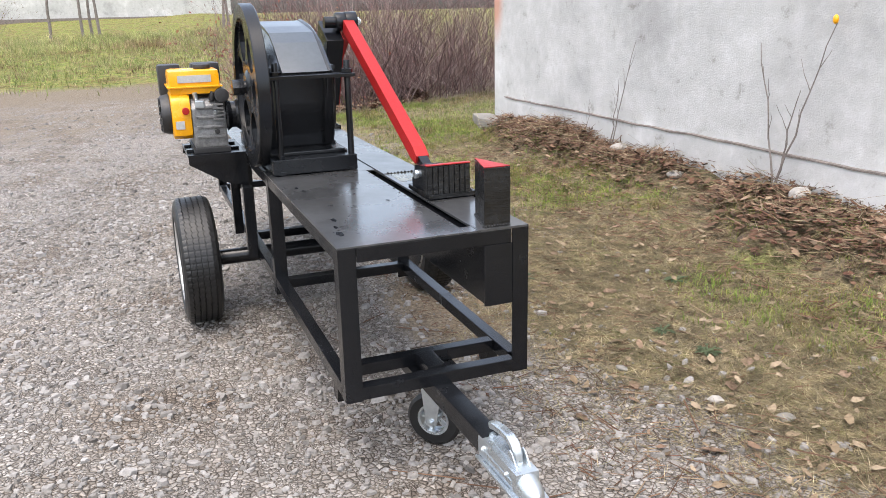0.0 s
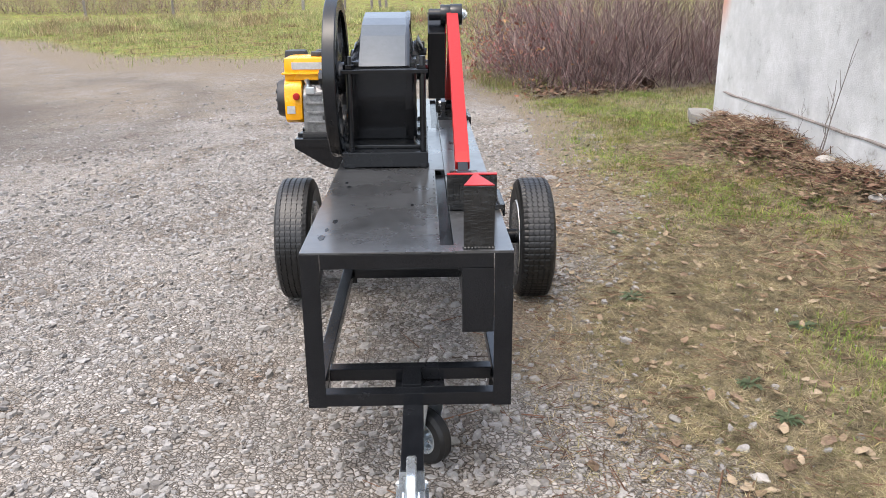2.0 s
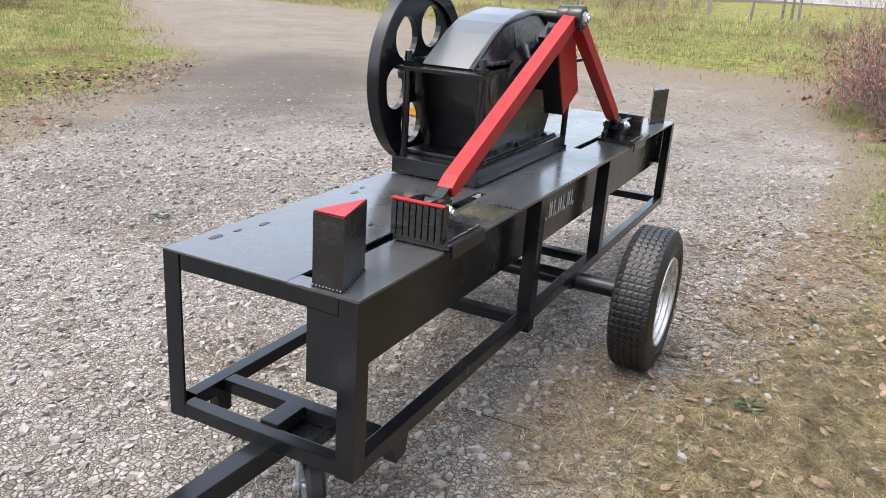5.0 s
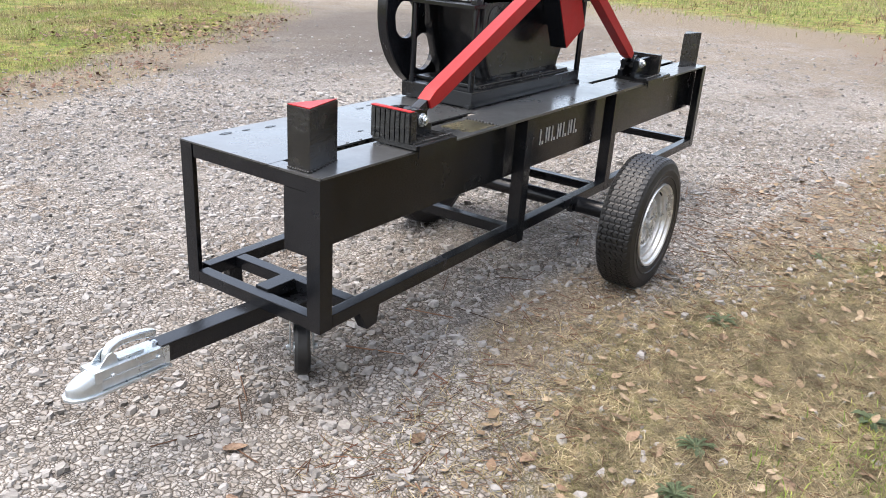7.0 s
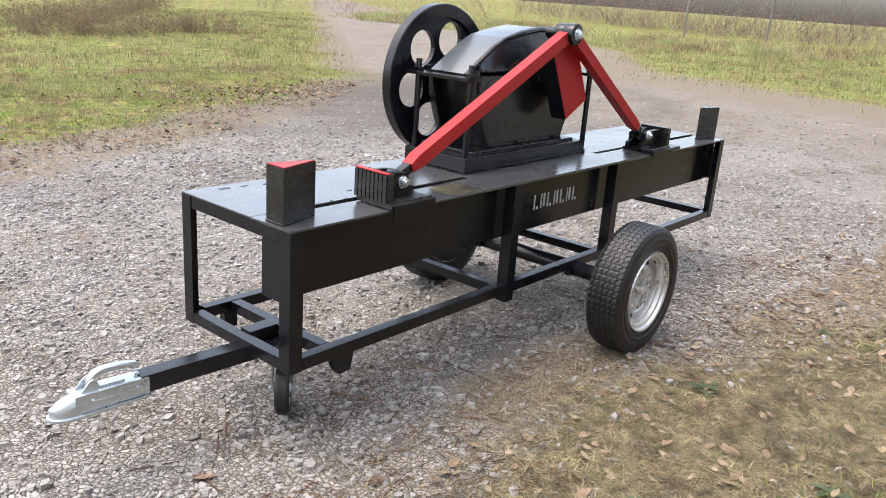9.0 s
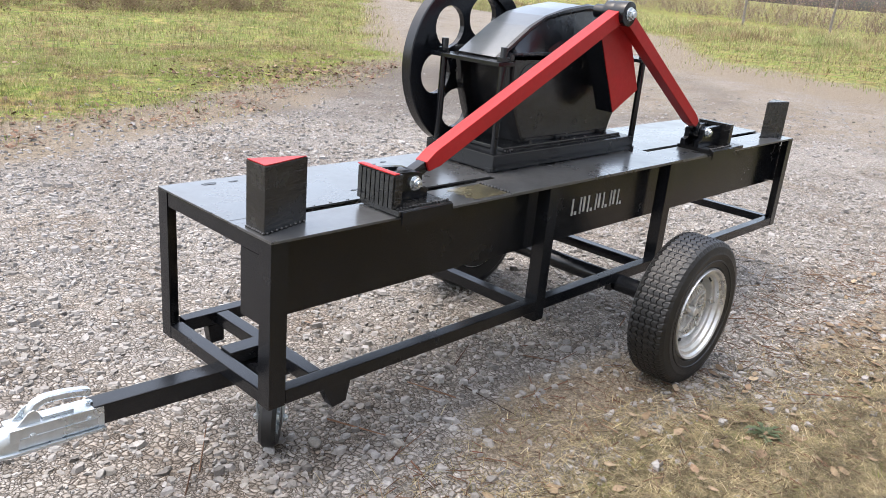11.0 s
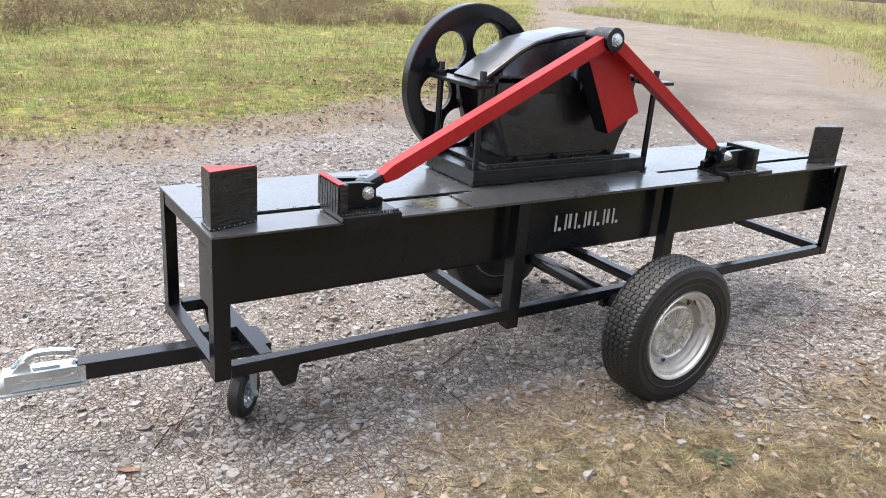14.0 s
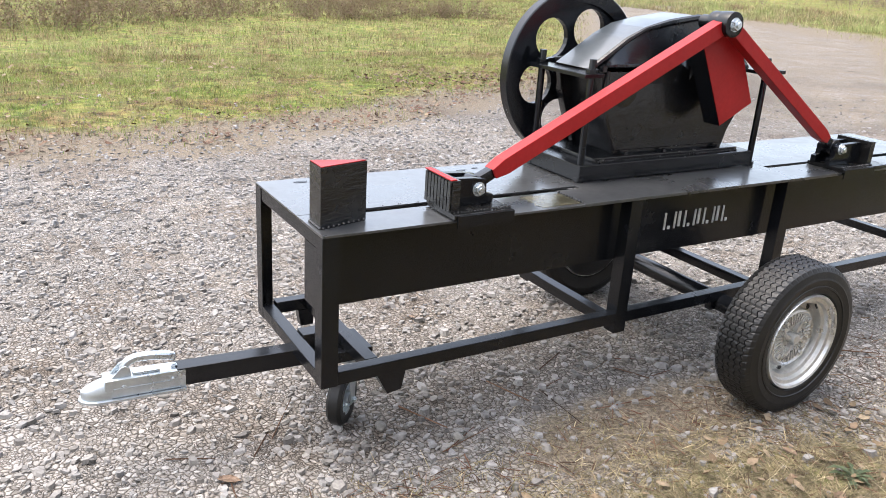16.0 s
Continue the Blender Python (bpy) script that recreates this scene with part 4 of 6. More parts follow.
# ---- engine platform and engine ----
platform = part("engine_platform", box((1.69, 0.674, 0.818), (2.10, 0.945, 0.830), 0.002), M_BLACK, splitter, "black engine platform with tapered gussets")
for x in (1.691, 2.090):
    part("gusset", prism([(0.674, 0.8175), (0.944, 0.8175), (0.944, 0.785), (0.79, 0.69), (0.674, 0.66)], 'x', x, x + 0.008, 0.001), M_BLACK, platform)
part("front_lip", box((1.684, 0.674, 0.79), (1.690, 0.945, 0.832), 0.001), M_BLACK, platform)
platform.location = (0.055, -0.05, -0.012)
for x in (1.66, 2.16):
    part("platform_post", box((x, 0.622, 0.302), (x + 0.05, 0.668, 0.8175 if x > 2 else 0.66), 0.003), M_BLACK, splitter)
engine = part("engine", prism([(1.755, 0.855), (2.015, 0.855), (2.03, 0.93), (2.02, 1.04), (1.95, 1.10), (1.80, 1.085), (1.765, 1.04), (1.758, 0.92)], 'y', 0.742, 0.898, 0.010), M_ALU, splitter,
              "yellow small petrol engine with grey crankcase", smooth=True)
part("engine_foot", box((1.735, 0.735, 0.8305), (2.045, 0.905, 0.856), 0.004), M_PLASTIC, engine)
for x in (1.80, 1.96):
    part("mounting_bar", box((x, 0.69, 0.8302), (x + 0.04, 0.938, 0.843), 0.002), M_BLACK, engine)
for k in range(4):
    z = 0.90 + k * 0.047
    part("crankcase_rib", box((1.746, 0.752 + 0.008 * k, z), (1.764, 0.88, z + 0.012), 0.003), M_ALU, engine)
part("shroud", prism([(1.752, 0.918), (1.80, 0.897), (1.98, 0.897), (2.03, 0.94), (2.04, 1.04), (2.0, 1.11), (1.80, 1.122), (1.758, 1.08), (1.748, 1.0)], 'y', 0.899, 0.988, 0.018), M_YELLOW, engine,
     "glossy yellow fan shroud", smooth=True)
rec = cyl((1.885, 0.9885, 1.01), (1.885, 1.032, 1.01), 0.098, 0.088, seg=36, bevel=0.006)
part("recoil_starter", rec, M_PLASTIC, engine, "black recoil starter", smooth=True)
for k in range(10):
    a = 2 * math.pi * k / 10
    m = Matrix.Translation((1.885, 1.032, 1.01)) @ Matrix.Rotation(a, 4, 'Y')
    part("starter_vane", box((0.035, 0.0, -0.006), (0.082, 0.006, 0.006), 0.001, m), M_PLASTIC, engine)
# tank
tank_bm = box((1.778, 0.752, 1.106), (2.014, 0.985, 1.218), 0.022)
tank = part("fuel_tank", tank_bm, M_YELLOW, engine, "glossy yellow fuel tank", smooth=True)
part("tank_seam", box((1.766, 0.742, 1.138), (2.024, 0.995, 1.146), 0.003), M_YELLOW, tank)
part("sticker", box((1.7745, 0.792, 1.162), (1.7775, 0.945, 1.196), 0.0005), M_LABEL, tank, "pale grey sticker")
part("fuel_cap", cyl((1.885, 0.82, 1.2185), (1.885, 0.82, 1.240), 0.042, seg=28, bevel=0.005), M_PLASTIC, tank, smooth=True)
part("air_filter", box((2.03, 0.91, 1.08), (2.14, 1.02, 1.235), 0.018), M_PLASTIC, engine, "black air filter box", smooth=True)
part("muffler", box((2.03, 0.72, 1.14), (2.14, 0.86, 1.238), 0.022), M_PLASTIC, engine, "black muffler box", smooth=True)
part("throttle_box", box((1.745, 0.835, 1.045), (1.79, 0.880, 1.080), 0.006), M_ZINC, engine)
part("spark_boot", cyl((1.785, 0.80, 1.075), (1.775, 0.79, 1.115), 0.012, seg=14, bevel=0.003), M_PLASTIC, engine, smooth=True)
part("spark_boot", cyl((1.785, 0.87, 1.075), (1.775, 0.875, 1.115), 0.012, seg=14, bevel=0.003), M_ZINC, engine, smooth=True)
part("stop_switch", cyl((1.750, 0.925, 1.035), (1.728, 0.925, 1.035), 0.017, seg=20, bevel=0.004), M_RED, engine, "red stop switch", smooth=True)
part("warning_label", box((1.7455, 0.935, 0.950), (1.7485, 0.975, 0.988), 0.0005), M_LABEL, engine, "small pale warning sticker")
part("muffler_can", cyl((1.752, 0.752, 1.098), (1.815, 0.752, 1.098), 0.034, seg=20, bevel=0.006), M_PLASTIC, engine, "black muffler can", smooth=True)
for k in range(5):
    part("cooling_fin", box((1.742, 0.752, 0.985 + k * 0.017), (1.768, 0.80, 0.992 + k * 0.017), 0.001), M_ALU, engine)
part("fuel_tap", cyl((1.762, 0.79, 1.02), (1.742, 0.79, 1.02), 0.010, seg=12, bevel=0.002), M_ZINC, engine, smooth=True)
part("oil_plug", cyl((1.752, 0.79, 0.93), (1.732, 0.79, 0.93), 0.013, seg=6, bevel=0.002), M_PLASTIC, engine)
pulley = lathe([(-0.035, 0.018), (-0.035, 0.058), (-0.030, 0.078), (-0.010, 0.062), (0.010, 0.062), (0.030, 0.078), (0.035, 0.062), (0.035, 0.018)], (1.80, 0.703, 1.000), 40)
part("drive_pulley", pulley, M_BLACK, engine, smooth=True)
part("engine_shaft", cyl((1.80, 0.660, 1.005), (1.80, 0.750, 1.005), 0.017, seg=18), M_ALU, engine, smooth=True)

engine.location = (0.05, -0.045, -0.012)

# ---- axle, wheels ----
AX, AZ = 1.797, 0.288
part("axle", cyl((AX, -0.22, AZ), (AX, 0.82, AZ), 0.038, seg=28, bevel=0.002), M_BLACK, splitter, "black tubular axle", smooth=True)
for y in (0.01, WID - 0.04):
    part("axle_bracket", box((AX - 0.06, y, 0.262), (AX + 0.06, y + 0.03, 0.3018), 0.002), M_BLACK, splitter)


def tyre_profile(w, r, rb):
    half = w / 2
    outer = [(-half * 0.70, rb), (-half * 0.93, rb + 0.018), (-half * 1.02, (r + rb) / 2 + 0.01), (-half * 0.99, r - 0.045), (-half * 0.93, r - 0.022), (-half * 0.82, r - 0.006)]
    tread = []
    for k in range(5):
        c = -0.6 + k * 0.3
        tread += [(half * (c - 0.026), r), (half * (c - 0.02), r - 0.006), (half * (c + 0.02), r - 0.006), (half * (c + 0.026), r)]
    right = [(-y, q) for y, q in outer[::-1]]
    return outer + tread + right


def wheel(centre, out, zig):
    """Road wheel; out is -1 or 1 for the way its face looks along y."""
    c = Vector(centre)
    r, w, rb = 0.310, 0.176, 0.186
    prof = tyre_profile(w, r, rb)
    n_out = 6

    def shift(i, j):
        if n_out <= j < len(prof) - n_out:
            cut = -0.0018 * zig if (i % 4 == 3 and (j - n_out) % 4 in (0, 3)) else 0
            return ((0.0, 0.0048, 0.0, -0.0048)[i % 4] * zig, cut)
        if j in (n_out - 1, len(prof) - n_out):
            return (0, -0.003 * zig if i % 4 == 3 else 0)
        return (0, 0)
    wh = tagged(part("wheel", lathe([(-0.030, 0.146), (-0.046, 0.150), (-0.050, 0.163), (-0.066, 0.167), (-0.070, 0.179), (-0.082, 0.184), (-0.086, 0.192), (-0.078, 0.196), (0.078, 0.196), (0.086, 0.192), (0.082, 0.184), (0.070, 0.179), (0.066, 0.167), (0.050, 0.163), (0.046, 0.150), (0.030, 0.146)], c, 96),
                     M_RIM, splitter, "silver steel road wheel", smooth=True))
    part("tyre", lathe(prof, c, 264, shift), M_RUBBER, wh, "black rubber road tyre")
    band = lathe([(out * 0.082, 0.222), (out * 0.0885, 0.226), (out * 0.0885, 0.232), (out * 0.082, 0.236)], c, 96)
    part("sidewall_ring", band, M_RUBBER, wh, smooth=True)
    y = out
    drum = lathe([(-y * 0.004, 0.03), (-y * 0.004, 0.138), (-y * 0.06, 0.138), (-y * 0.07, 0.12), (-y * 0.07, 0.03)], c, 48)
    part("brake_drum", drum, M_CAST, wh, "black drum", smooth=True)
    back = lathe([(-y * 0.0875, 0.03), (-y * 0.0875, 0.150), (-y * 0.083, 0.168), (-y * 0.0875, 0.190), (-y * 0.074, 0.190), (-y * 0.074, 0.03)], c, 56)
    part("backing_plate", back, M_CAST, wh, "black painted inner face", smooth=True)
    disc = lathe([(y * 0.016, 0.012), (y * 0.016, 0.040), (y * 0.030, 0.046), (y * 0.034, 0.104), (y * 0.040, 0.110), (y * 0.036, 0.118), (y * 0.014, 0.126), (y * 0.010, 0.150), (y * 0.000, 0.150), (y * -0.004, 0.05), (y * -0.004, 0.012)], c, 72)
    part("wheel_disc", disc, M_RIM, wh, smooth=True)
    for k in range(36):
        a = 2 * math.pi * k / 36
        m = Matrix.Translation(c) @ Matrix.Rotation(a, 4, 'Y')
        part("disc_rib", box((0.058, y * 0.033 - 0.005, -0.003), (0.102, y * 0.033 + 0.006, 0.003), 0.0012, m), M_RIM, wh)
    for k in range(4):
        a = 2 * math.pi * k / 4 + 0.3
        m = Matrix.Translation(c) @ Matrix.Rotation(a, 4, 'Y')
        vane = bmesh.new()
        for q in range(5):
            add_box(vane, (0.026 + q * 0.015, y * 0.036 - 0.010, -0.007), (0.046 + q * 0.015, y * 0.036 + 0.010, 0.007), 0.003, m @ Matrix.Rotation(0.1 * q * q * 0.35, 4, 'Y'))
        part("swirl_vane", vane, M_RIM, wh)
    for k in range(5):
        a = 2 * math.pi * k / 5 + 0.9
        p = c + Vector((0.137 * math.cos(a), y * 0.0105, 0.137 * math.sin(a)))
        part("vent_hole", cyl(p, p + Vector((0, y * 0.004, 0)), 0.010, seg=16), M_PLASTIC, wh)
    hub = cyl(c + Vector((0, y * 0.0, 0)), c + Vector((0, y * 0.056, 0)), 0.024, 0.019, seg=28, bevel=0.004)
    part("hub_cap", hub, M_RIM, wh, smooth=True)
    for k in range(4):
        a = 2 * math.pi * (k + 0.5) / 4
        p = c + Vector((0.052 * math.cos(a), y * 0.018, 0.052 * math.sin(a)))
        part("wheel_nut", hexbolt(bmesh.new(), p, (0, y, 0), 0.010), M_RIM, wh)
    p = c + Vector((0.085, y * 0.03, 0.145))
    part("valve", cyl(p, p + Vector((-0.012, y * 0.03, -0.022)), 0.004, seg=10), M_PLASTIC, wh)
    return wh


wheel((1.808, -0.302, 0.279), -1, 1.0)
wheel((1.786, 0.904, 0.297), 1, 0.45)

# ---- drawbar, coupler, jockey wheel, prop ----
tilt = Matrix.Translation((0.0, 0.300, 0.276)) @ Matrix.Rotation(radians(2.0), 4, 'Y')
part("drawbar", box((-0.372, -0.031, -0.031), (0.16, 0.031, 0.029), 0.004, tilt), M_BLACK, splitter, "black square drawbar")
coupler = part("coupler", box((-0.585, -0.034, -0.034), (-0.345, 0.034, 0.026), 0.008, tilt), M_ZINC, splitter, "galvanised ball coupler with handle", smooth=True)


def hitch(name, bm, label=""):
    bmesh.ops.transform(bm, matrix=tilt, verts=bm.verts)
    return part(name, bm, M_ZINC, coupler, label, True)


# pressed nose that drops to a rounded ball cup
nose = bmesh.new()
rings = []
for k in range(13):
    u = k / 12
    x = -0.565 - 0.083 * u
    w, up = 0.036 * math.sqrt(max(0.02, 1 - u ** 2.6)), 0.026 - 0.032 * u ** 1.6
    low = -0.036
    rings.append([nose.verts.new((x, w * math.cos(a), low + (up - low) * math.sin(a) ** 0.7)) for a in np.linspace(0, math.pi, 15)])
for p, q in zip(rings, rings[1:]):
    for k in range(14):
        nose.faces.new((p[k], p[k + 1], q[k + 1], q[k]))
    nose.faces.new((p[0], q[0], q[14], p[14]))
nose.faces.new(rings[0])
nose.faces.new(rings[-1][::-1])
hitch("ball_socket", nose)
out = [(-0.345, -0.043), (-0.58, -0.046), (-0.62, -0.042), (-0.648, -0.024), (-0.656, 0.0), (-0.648, 0.024), (-0.62, 0.042), (-0.58, 0.046), (-0.345, 0.043)]
hitch("skirt", prism(out, 'z', -0.043, -0.035, 0.002))
hitch("handle", sweep([(-0.528, 0, 0.022), (-0.524, 0, 0.050), (-0.512, 0, 0.068), (-0.488, 0, 0.077), (-0.44, 0, 0.076), (-0.395, 0, 0.069), (-0.372, 0, 0.062)], 0.026, 0.022, 0.004), "galvanised handle")
for s_ in (-1, 1):
    hitch("handle_bracket", prism([(-0.565, 0.024), (-0.505, 0.024), (-0.508, 0.05), (-0.52, 0.062), (-0.534, 0.058)], 'y', s_ * 0.019 - 0.002, s_ * 0.019 + 0.002, 0.001))
    hitch("side_rib", box((-0.56, s_ * 0.0335 - 0.003, -0.012), (-0.37, s_ * 0.0335 + 0.003, -0.002), 0.002))
hitch("latch_plate", box((-0.50, -0.018, 0.0265), (-0.42, 0.018, 0.034), 0.002))
hitch("latch_slot", box((-0.552, -0.009, 0.0262), (-0.505, 0.009, 0.0285), 0.001))
for x in (-0.53, -0.385):
    for sy in (-1, 1):
        hitch("bolt", hexbolt(bmesh.new(), (x, sy * 0.034, 0.0), (0, sy, 0), 0.008))
hitch("bolt", hexbolt(bmesh.new(), (-0.375, 0, 0.026), (0, 0, 1), 0.011))

CW = Matrix.Translation((0.185, 0.262, 0.0875)) @ Matrix.Rotation(radians(47), 4, 'Z') @ Matrix.Scale(1.12, 4)


def turned(bm):
    bmesh.ops.transform(bm, matrix=CW, verts=bm.verts)
    return bm


jockey = part("jockey_wheel", turned(lathe([(-0.022, 0.052), (-0.024, 0.078), (-0.014, 0.088), (0.014, 0.088), (0.024, 0.078), (0.022, 0.052)], (0, 0, 0), 48)), M_RUBBER, splitter,
              "small castor wheel with black tyre and metal rim", smooth=True)
part("rim", turned(lathe([(-0.020, 0.044), (-0.022, 0.056), (0.022, 0.056), (0.020, 0.044)], (0, 0, 0), 40)), M_ZINC, jockey, smooth=True)
part("hub", turned(cyl((0, -0.026, 0), (0, 0.026, 0), 0.016, seg=20, bevel=0.002)), M_ZINC, jockey, smooth=True)
for k in range(5):
    m = Matrix.Rotation(2 * math.pi * k / 5, 4, 'Y')
    part("spoke", turned(box((0.012, -0.008, -0.005), (0.047, 0.008, 0.005), 0.002, m)), M_ZINC, jockey)
for s in (-1, 1):
    f = prism([(-0.016, -0.012), (0.016, -0.012), (0.030, 0.105), (0.034, 0.149), (-0.044, 0.149), (-0.036, 0.10)], 'y', s * 0.036 - 0.002, s * 0.036 + 0.002, 0.001)
    part("fork", turned(f), M_ZINC, jockey)
    part("axle_nut", turned(hexbolt(bmesh.new(), (0, s * 0.038, 0), (0, s, 0), 0.011)), M_ZINC, jockey)
part("fork_crown", turned(box((-0.05, -0.042, 0.1495), (0.042, 0.042, 0.1555), 0.002)), M_ZINC, jockey)
part("mount_plate", box((0.10, 0.20, 0.262), (0.27, 0.36, 0.300), 0.003), M_BLACK, splitter)
part("prop_bracket", prism([(0.195, 0.3015), (0.30, 0.3015), (0.285, 0.232), (0.235, 0.225)], 'y', 0.008, 0.050, 0.003), M_BLACK, splitter)
part("prop_bracket", prism([(0.14, 0.3015), (0.20, 0.3015), (0.20, 0.235), (0.15, 0.235)], 'y', 0.575, 0.612, 0.003), M_BLACK, splitter)

# ---- stones, grass, leaves, hedges ----


def scatter_stones(name, n, x0, x1, y0, y1, smin, smax, keep, seed, label):
    """Half-buried worn stones, each a six-sided lump with a chamfered, tilted top."""
    g = np.random.default_rng(seed)
    x, y = g.uniform(x0, x1, n), g.uniform(y0, y1, n)
    ok = keep(x, y, g.random(n))
    x, y = x[ok], y[ok]
    n = len(x)
    s = smin * (smax / smin) ** (g.random(n) ** 1.7) * (1 + 0.35 * step(np.hypot(x - 0.3, y - 0.3), 2.5, 6))
    yaw = g.uniform(0, 2 * np.pi, n)
    asp = g.uniform(0.45, 0.9, n)
    hgt = s * g.uniform(0.12, 0.32, n)
    k = np.arange(6) * np.pi / 3
    rad = g.uniform(0.55, 1.2, (n, 6))
    ca, sa = np.cos(k), np.sin(k)
    z = height(x, y)
    verts = np.empty((n, 12, 3), np.float32)
    tx, ty = g.normal(0, 0.16, n), g.normal(0, 0.16, n)
    shx, shy = g.normal(0, 0.1, n) * s, g.normal(0, 0.1, n) * s
    for lvl, (q, zz, sh) in enumerate(((1.04, -0.2, 0.0), (0.78, 1.0, 1.0))):
        lx = rad * ca * q * s[:, None] / 2 + shx[:, None] * sh
        ly = (rad * sa * q * s[:, None] / 2 + shy[:, None] * sh) * asp[:, None]
        a = slice(lvl * 6, lvl * 6 + 6)
        verts[:, a, 0] = x[:, None] + lx * np.cos(yaw)[:, None] - ly * np.sin(yaw)[:, None]
        verts[:, a, 1] = y[:, None] + lx * np.sin(yaw)[:, None] + ly * np.cos(yaw)[:, None]
        verts[:, a, 2] = z[:, None] + hgt[:, None] * (zz + 0.15 * (rad - 0.9)) + lx * tx[:, None] + ly * ty[:, None]
    faces = [list(range(6, 12))] + [[i, (i + 1) % 6, 6 + (i + 1) % 6, 6 + i] for i in range(6)]
    flat = np.array([v for f in faces for v in f])
    loops = (np.arange(n)[:, None] * 12 + flat[None, :]).ravel()
    sizes = np.tile([len(f) for f in faces], n)
    ob = quick_mesh(name, verts.reshape(-1, 3), loops, sizes, M_STONE)
    return tagged(ob, label, "gravel", kind="stuff")


def bare(x, y, r):
    return (r < (1 - 0.94 * turf_zone(x, y)) * (1 - 0.95 * meadow_zone(x, y)) * (1 - 0.75 * soil_zone(x, y)) * (1 - 0.8 * damp_soil(x, y)))


def near_bare(x, y, r):
    return bare(x, y, r / (1 - 0.8 * step(np.hypot(x - 0.3, y - 0.3), 2.2, 6.0)))


def far_bare(x, y, r):
    d = np.hypot(x - 0.3, y - 0.3)
    return bare(x, y, r / np.maximum(1e-3, step(d, 2.5, 5.0) * (1 - step(d, 7.5, 12.5))))


GRAVEL = "loose grey and beige crushed gravel on packed soil"
scatter_stones("gravel", 68000, -1.8, 6.4, -1.6, 5.8, 0.012, 0.046, near_bare, 11, GRAVEL)
scatter_stones("gravel", 19000, 0.0, 13.0, -1.6, 10.0, 0.016, 0.05, far_bare, 12, GRAVEL)
scatter_stones("gravel", 1500, -1.5, 4.5, -1.0, 4.0, 0.04, 0.07, bare, 13, "larger flat grey stones pressed into the gravel")
scatter_stones("gravel", 5000, -1.6, 3.5, -2.2, -0.3, 0.012, 0.045, lambda x, y, r: r < 0.025 * (1 - step(-y, 1.0, 2.4)), 14, "scattered pebbles among thin straw turf")


def blades(name, x, y, length, width, lean, material, seed, label, category):
    """Bent grass blades, three triangles each."""
    g = np.random.default_rng(seed)
    n = len(x)
    z = height(x, y)
    a = g.uniform(0, 2 * np.pi, n)
    b = a + np.pi / 2 + g.normal(0, 0.4, n)
    w = width * g.uniform(0.6, 1.3, n)
    ln = length * g.uniform(0.45, 1.35, n)
    le = np.clip(lean * g.uniform(0.3 if lean < 1.2 else 0.85, 1.6 if lean < 1.2 else 1.1, n), 0, 1.53)
    dx, dy = np.cos(a) * w / 2, np.sin(a) * w / 2
    ux, uy = np.cos(b), np.sin(b)
    v = np.empty((n, 5, 3), np.float32)
    m = 0.55
    le1 = le * (0.55 if lean < 1.2 else 0.96)
    px, pz = np.sin(le1) * ln * m, np.cos(le1) * ln * m
    qx, qz = px + np.sin(le) * ln * (1 - m), pz + np.cos(le) * ln * (1 - m)
    for i, (cx, cz, s) in enumerate(((0 * px, 0 * pz - 0.003, 1), (0 * px, 0 * pz - 0.003, -1), (px, pz, 0.8), (px, pz, -0.8), (qx, qz, 0))):
        v[:, i, 0] = x + ux * cx + dx * s
        v[:, i, 1] = y + uy * cx + dy * s
        v[:, i, 2] = z + cz + 0.001
    flat = np.array([0, 1, 3, 2, 2, 3, 4])
    loops = (np.arange(n)[:, None] * 5 + flat[None, :]).ravel()
    ob = quick_mesh(name, v.reshape(-1, 3), loops, np.tile([4, 3], n), material)
    return tagged(ob, label, category, kind="stuff")


def pick(n, x0, x1, y0, y1, keep, seed, clump=0.0):
    g = np.random.default_rng(seed)
    if clump:
        m = max(1, n // 14)
        cx, cy = g.uniform(x0, x1, m), g.uniform(y0, y1, m)
        k = g.integers(0, m, n)
        x, y = cx[k] + g.normal(0, clump, n), cy[k] + g.normal(0, clump, n)
    else:
        x, y = g.uniform(x0, x1, n), g.uniform(y0, y1, n)
    ok = keep(x, y, g.random(n)) & ((y > -2.85) | (x > 6.6))
    return x[ok], y[ok]


def patch(x, y, k=1.0):
    return 0.5 + 0.5 * wave(x * 2.3 * k + 1.7, y * 2.6 * k)


def straw_keep(x, y, r):
    return r < turf_zone(x, y) * (1 - 0.55 * patch(x, y, 1.4))


def green_keep(x, y, r):
    return r < turf_zone(x, y) * np.clip(patch(x + 4, y - 2, 0.8) * 2.4 - 1.1 + 0.85 * step(x, 1.6, 3.6) * (1 - 0.6 * patch(x, y, 2.1)), 0.02, 1) * np.maximum(step(-y, 1.0, 1.9), 0.8 * step(x, 3, 5))


x, y = pick(130000, -1.2, 2.8, -1.9, 0.1, straw_keep, 57, 0.04)
blades("dry_grass", x, y, 0.07, 0.0026, 1.46, M_STRAW, 58, "matted dry straw grass on bare soil", "dry grass")
x, y = pick(130000, -1.2, 6.5, -2.7, 0.2, straw_keep, 21, 0.05)
blades("dry_grass", x, y, 0.075, 0.0026, 1.5, M_STRAW, 22, "flattened dry straw grass on bare soil", "dry grass")
x, y = pick(90000, -1.2, 6.5, -2.7, 0.0, straw_keep, 31, 0.03)
blades("dry_grass", x, y, 0.045, 0.0026, 1.35, M_STRAW, 32, "short dry straw tufts on bare soil", "dry grass")
x, y = pick(60000, 6.2, 13, -4.2, 0.6, lambda x, y, r: r < turf_zone(x, y) * (1 - 0.5 * patch(x, y)), 33, 0.06)
blades("grass", x, y, 0.06, 0.005, 1.15, M_MEADOW, 34, "short mixed grass before the hedge", "grass")
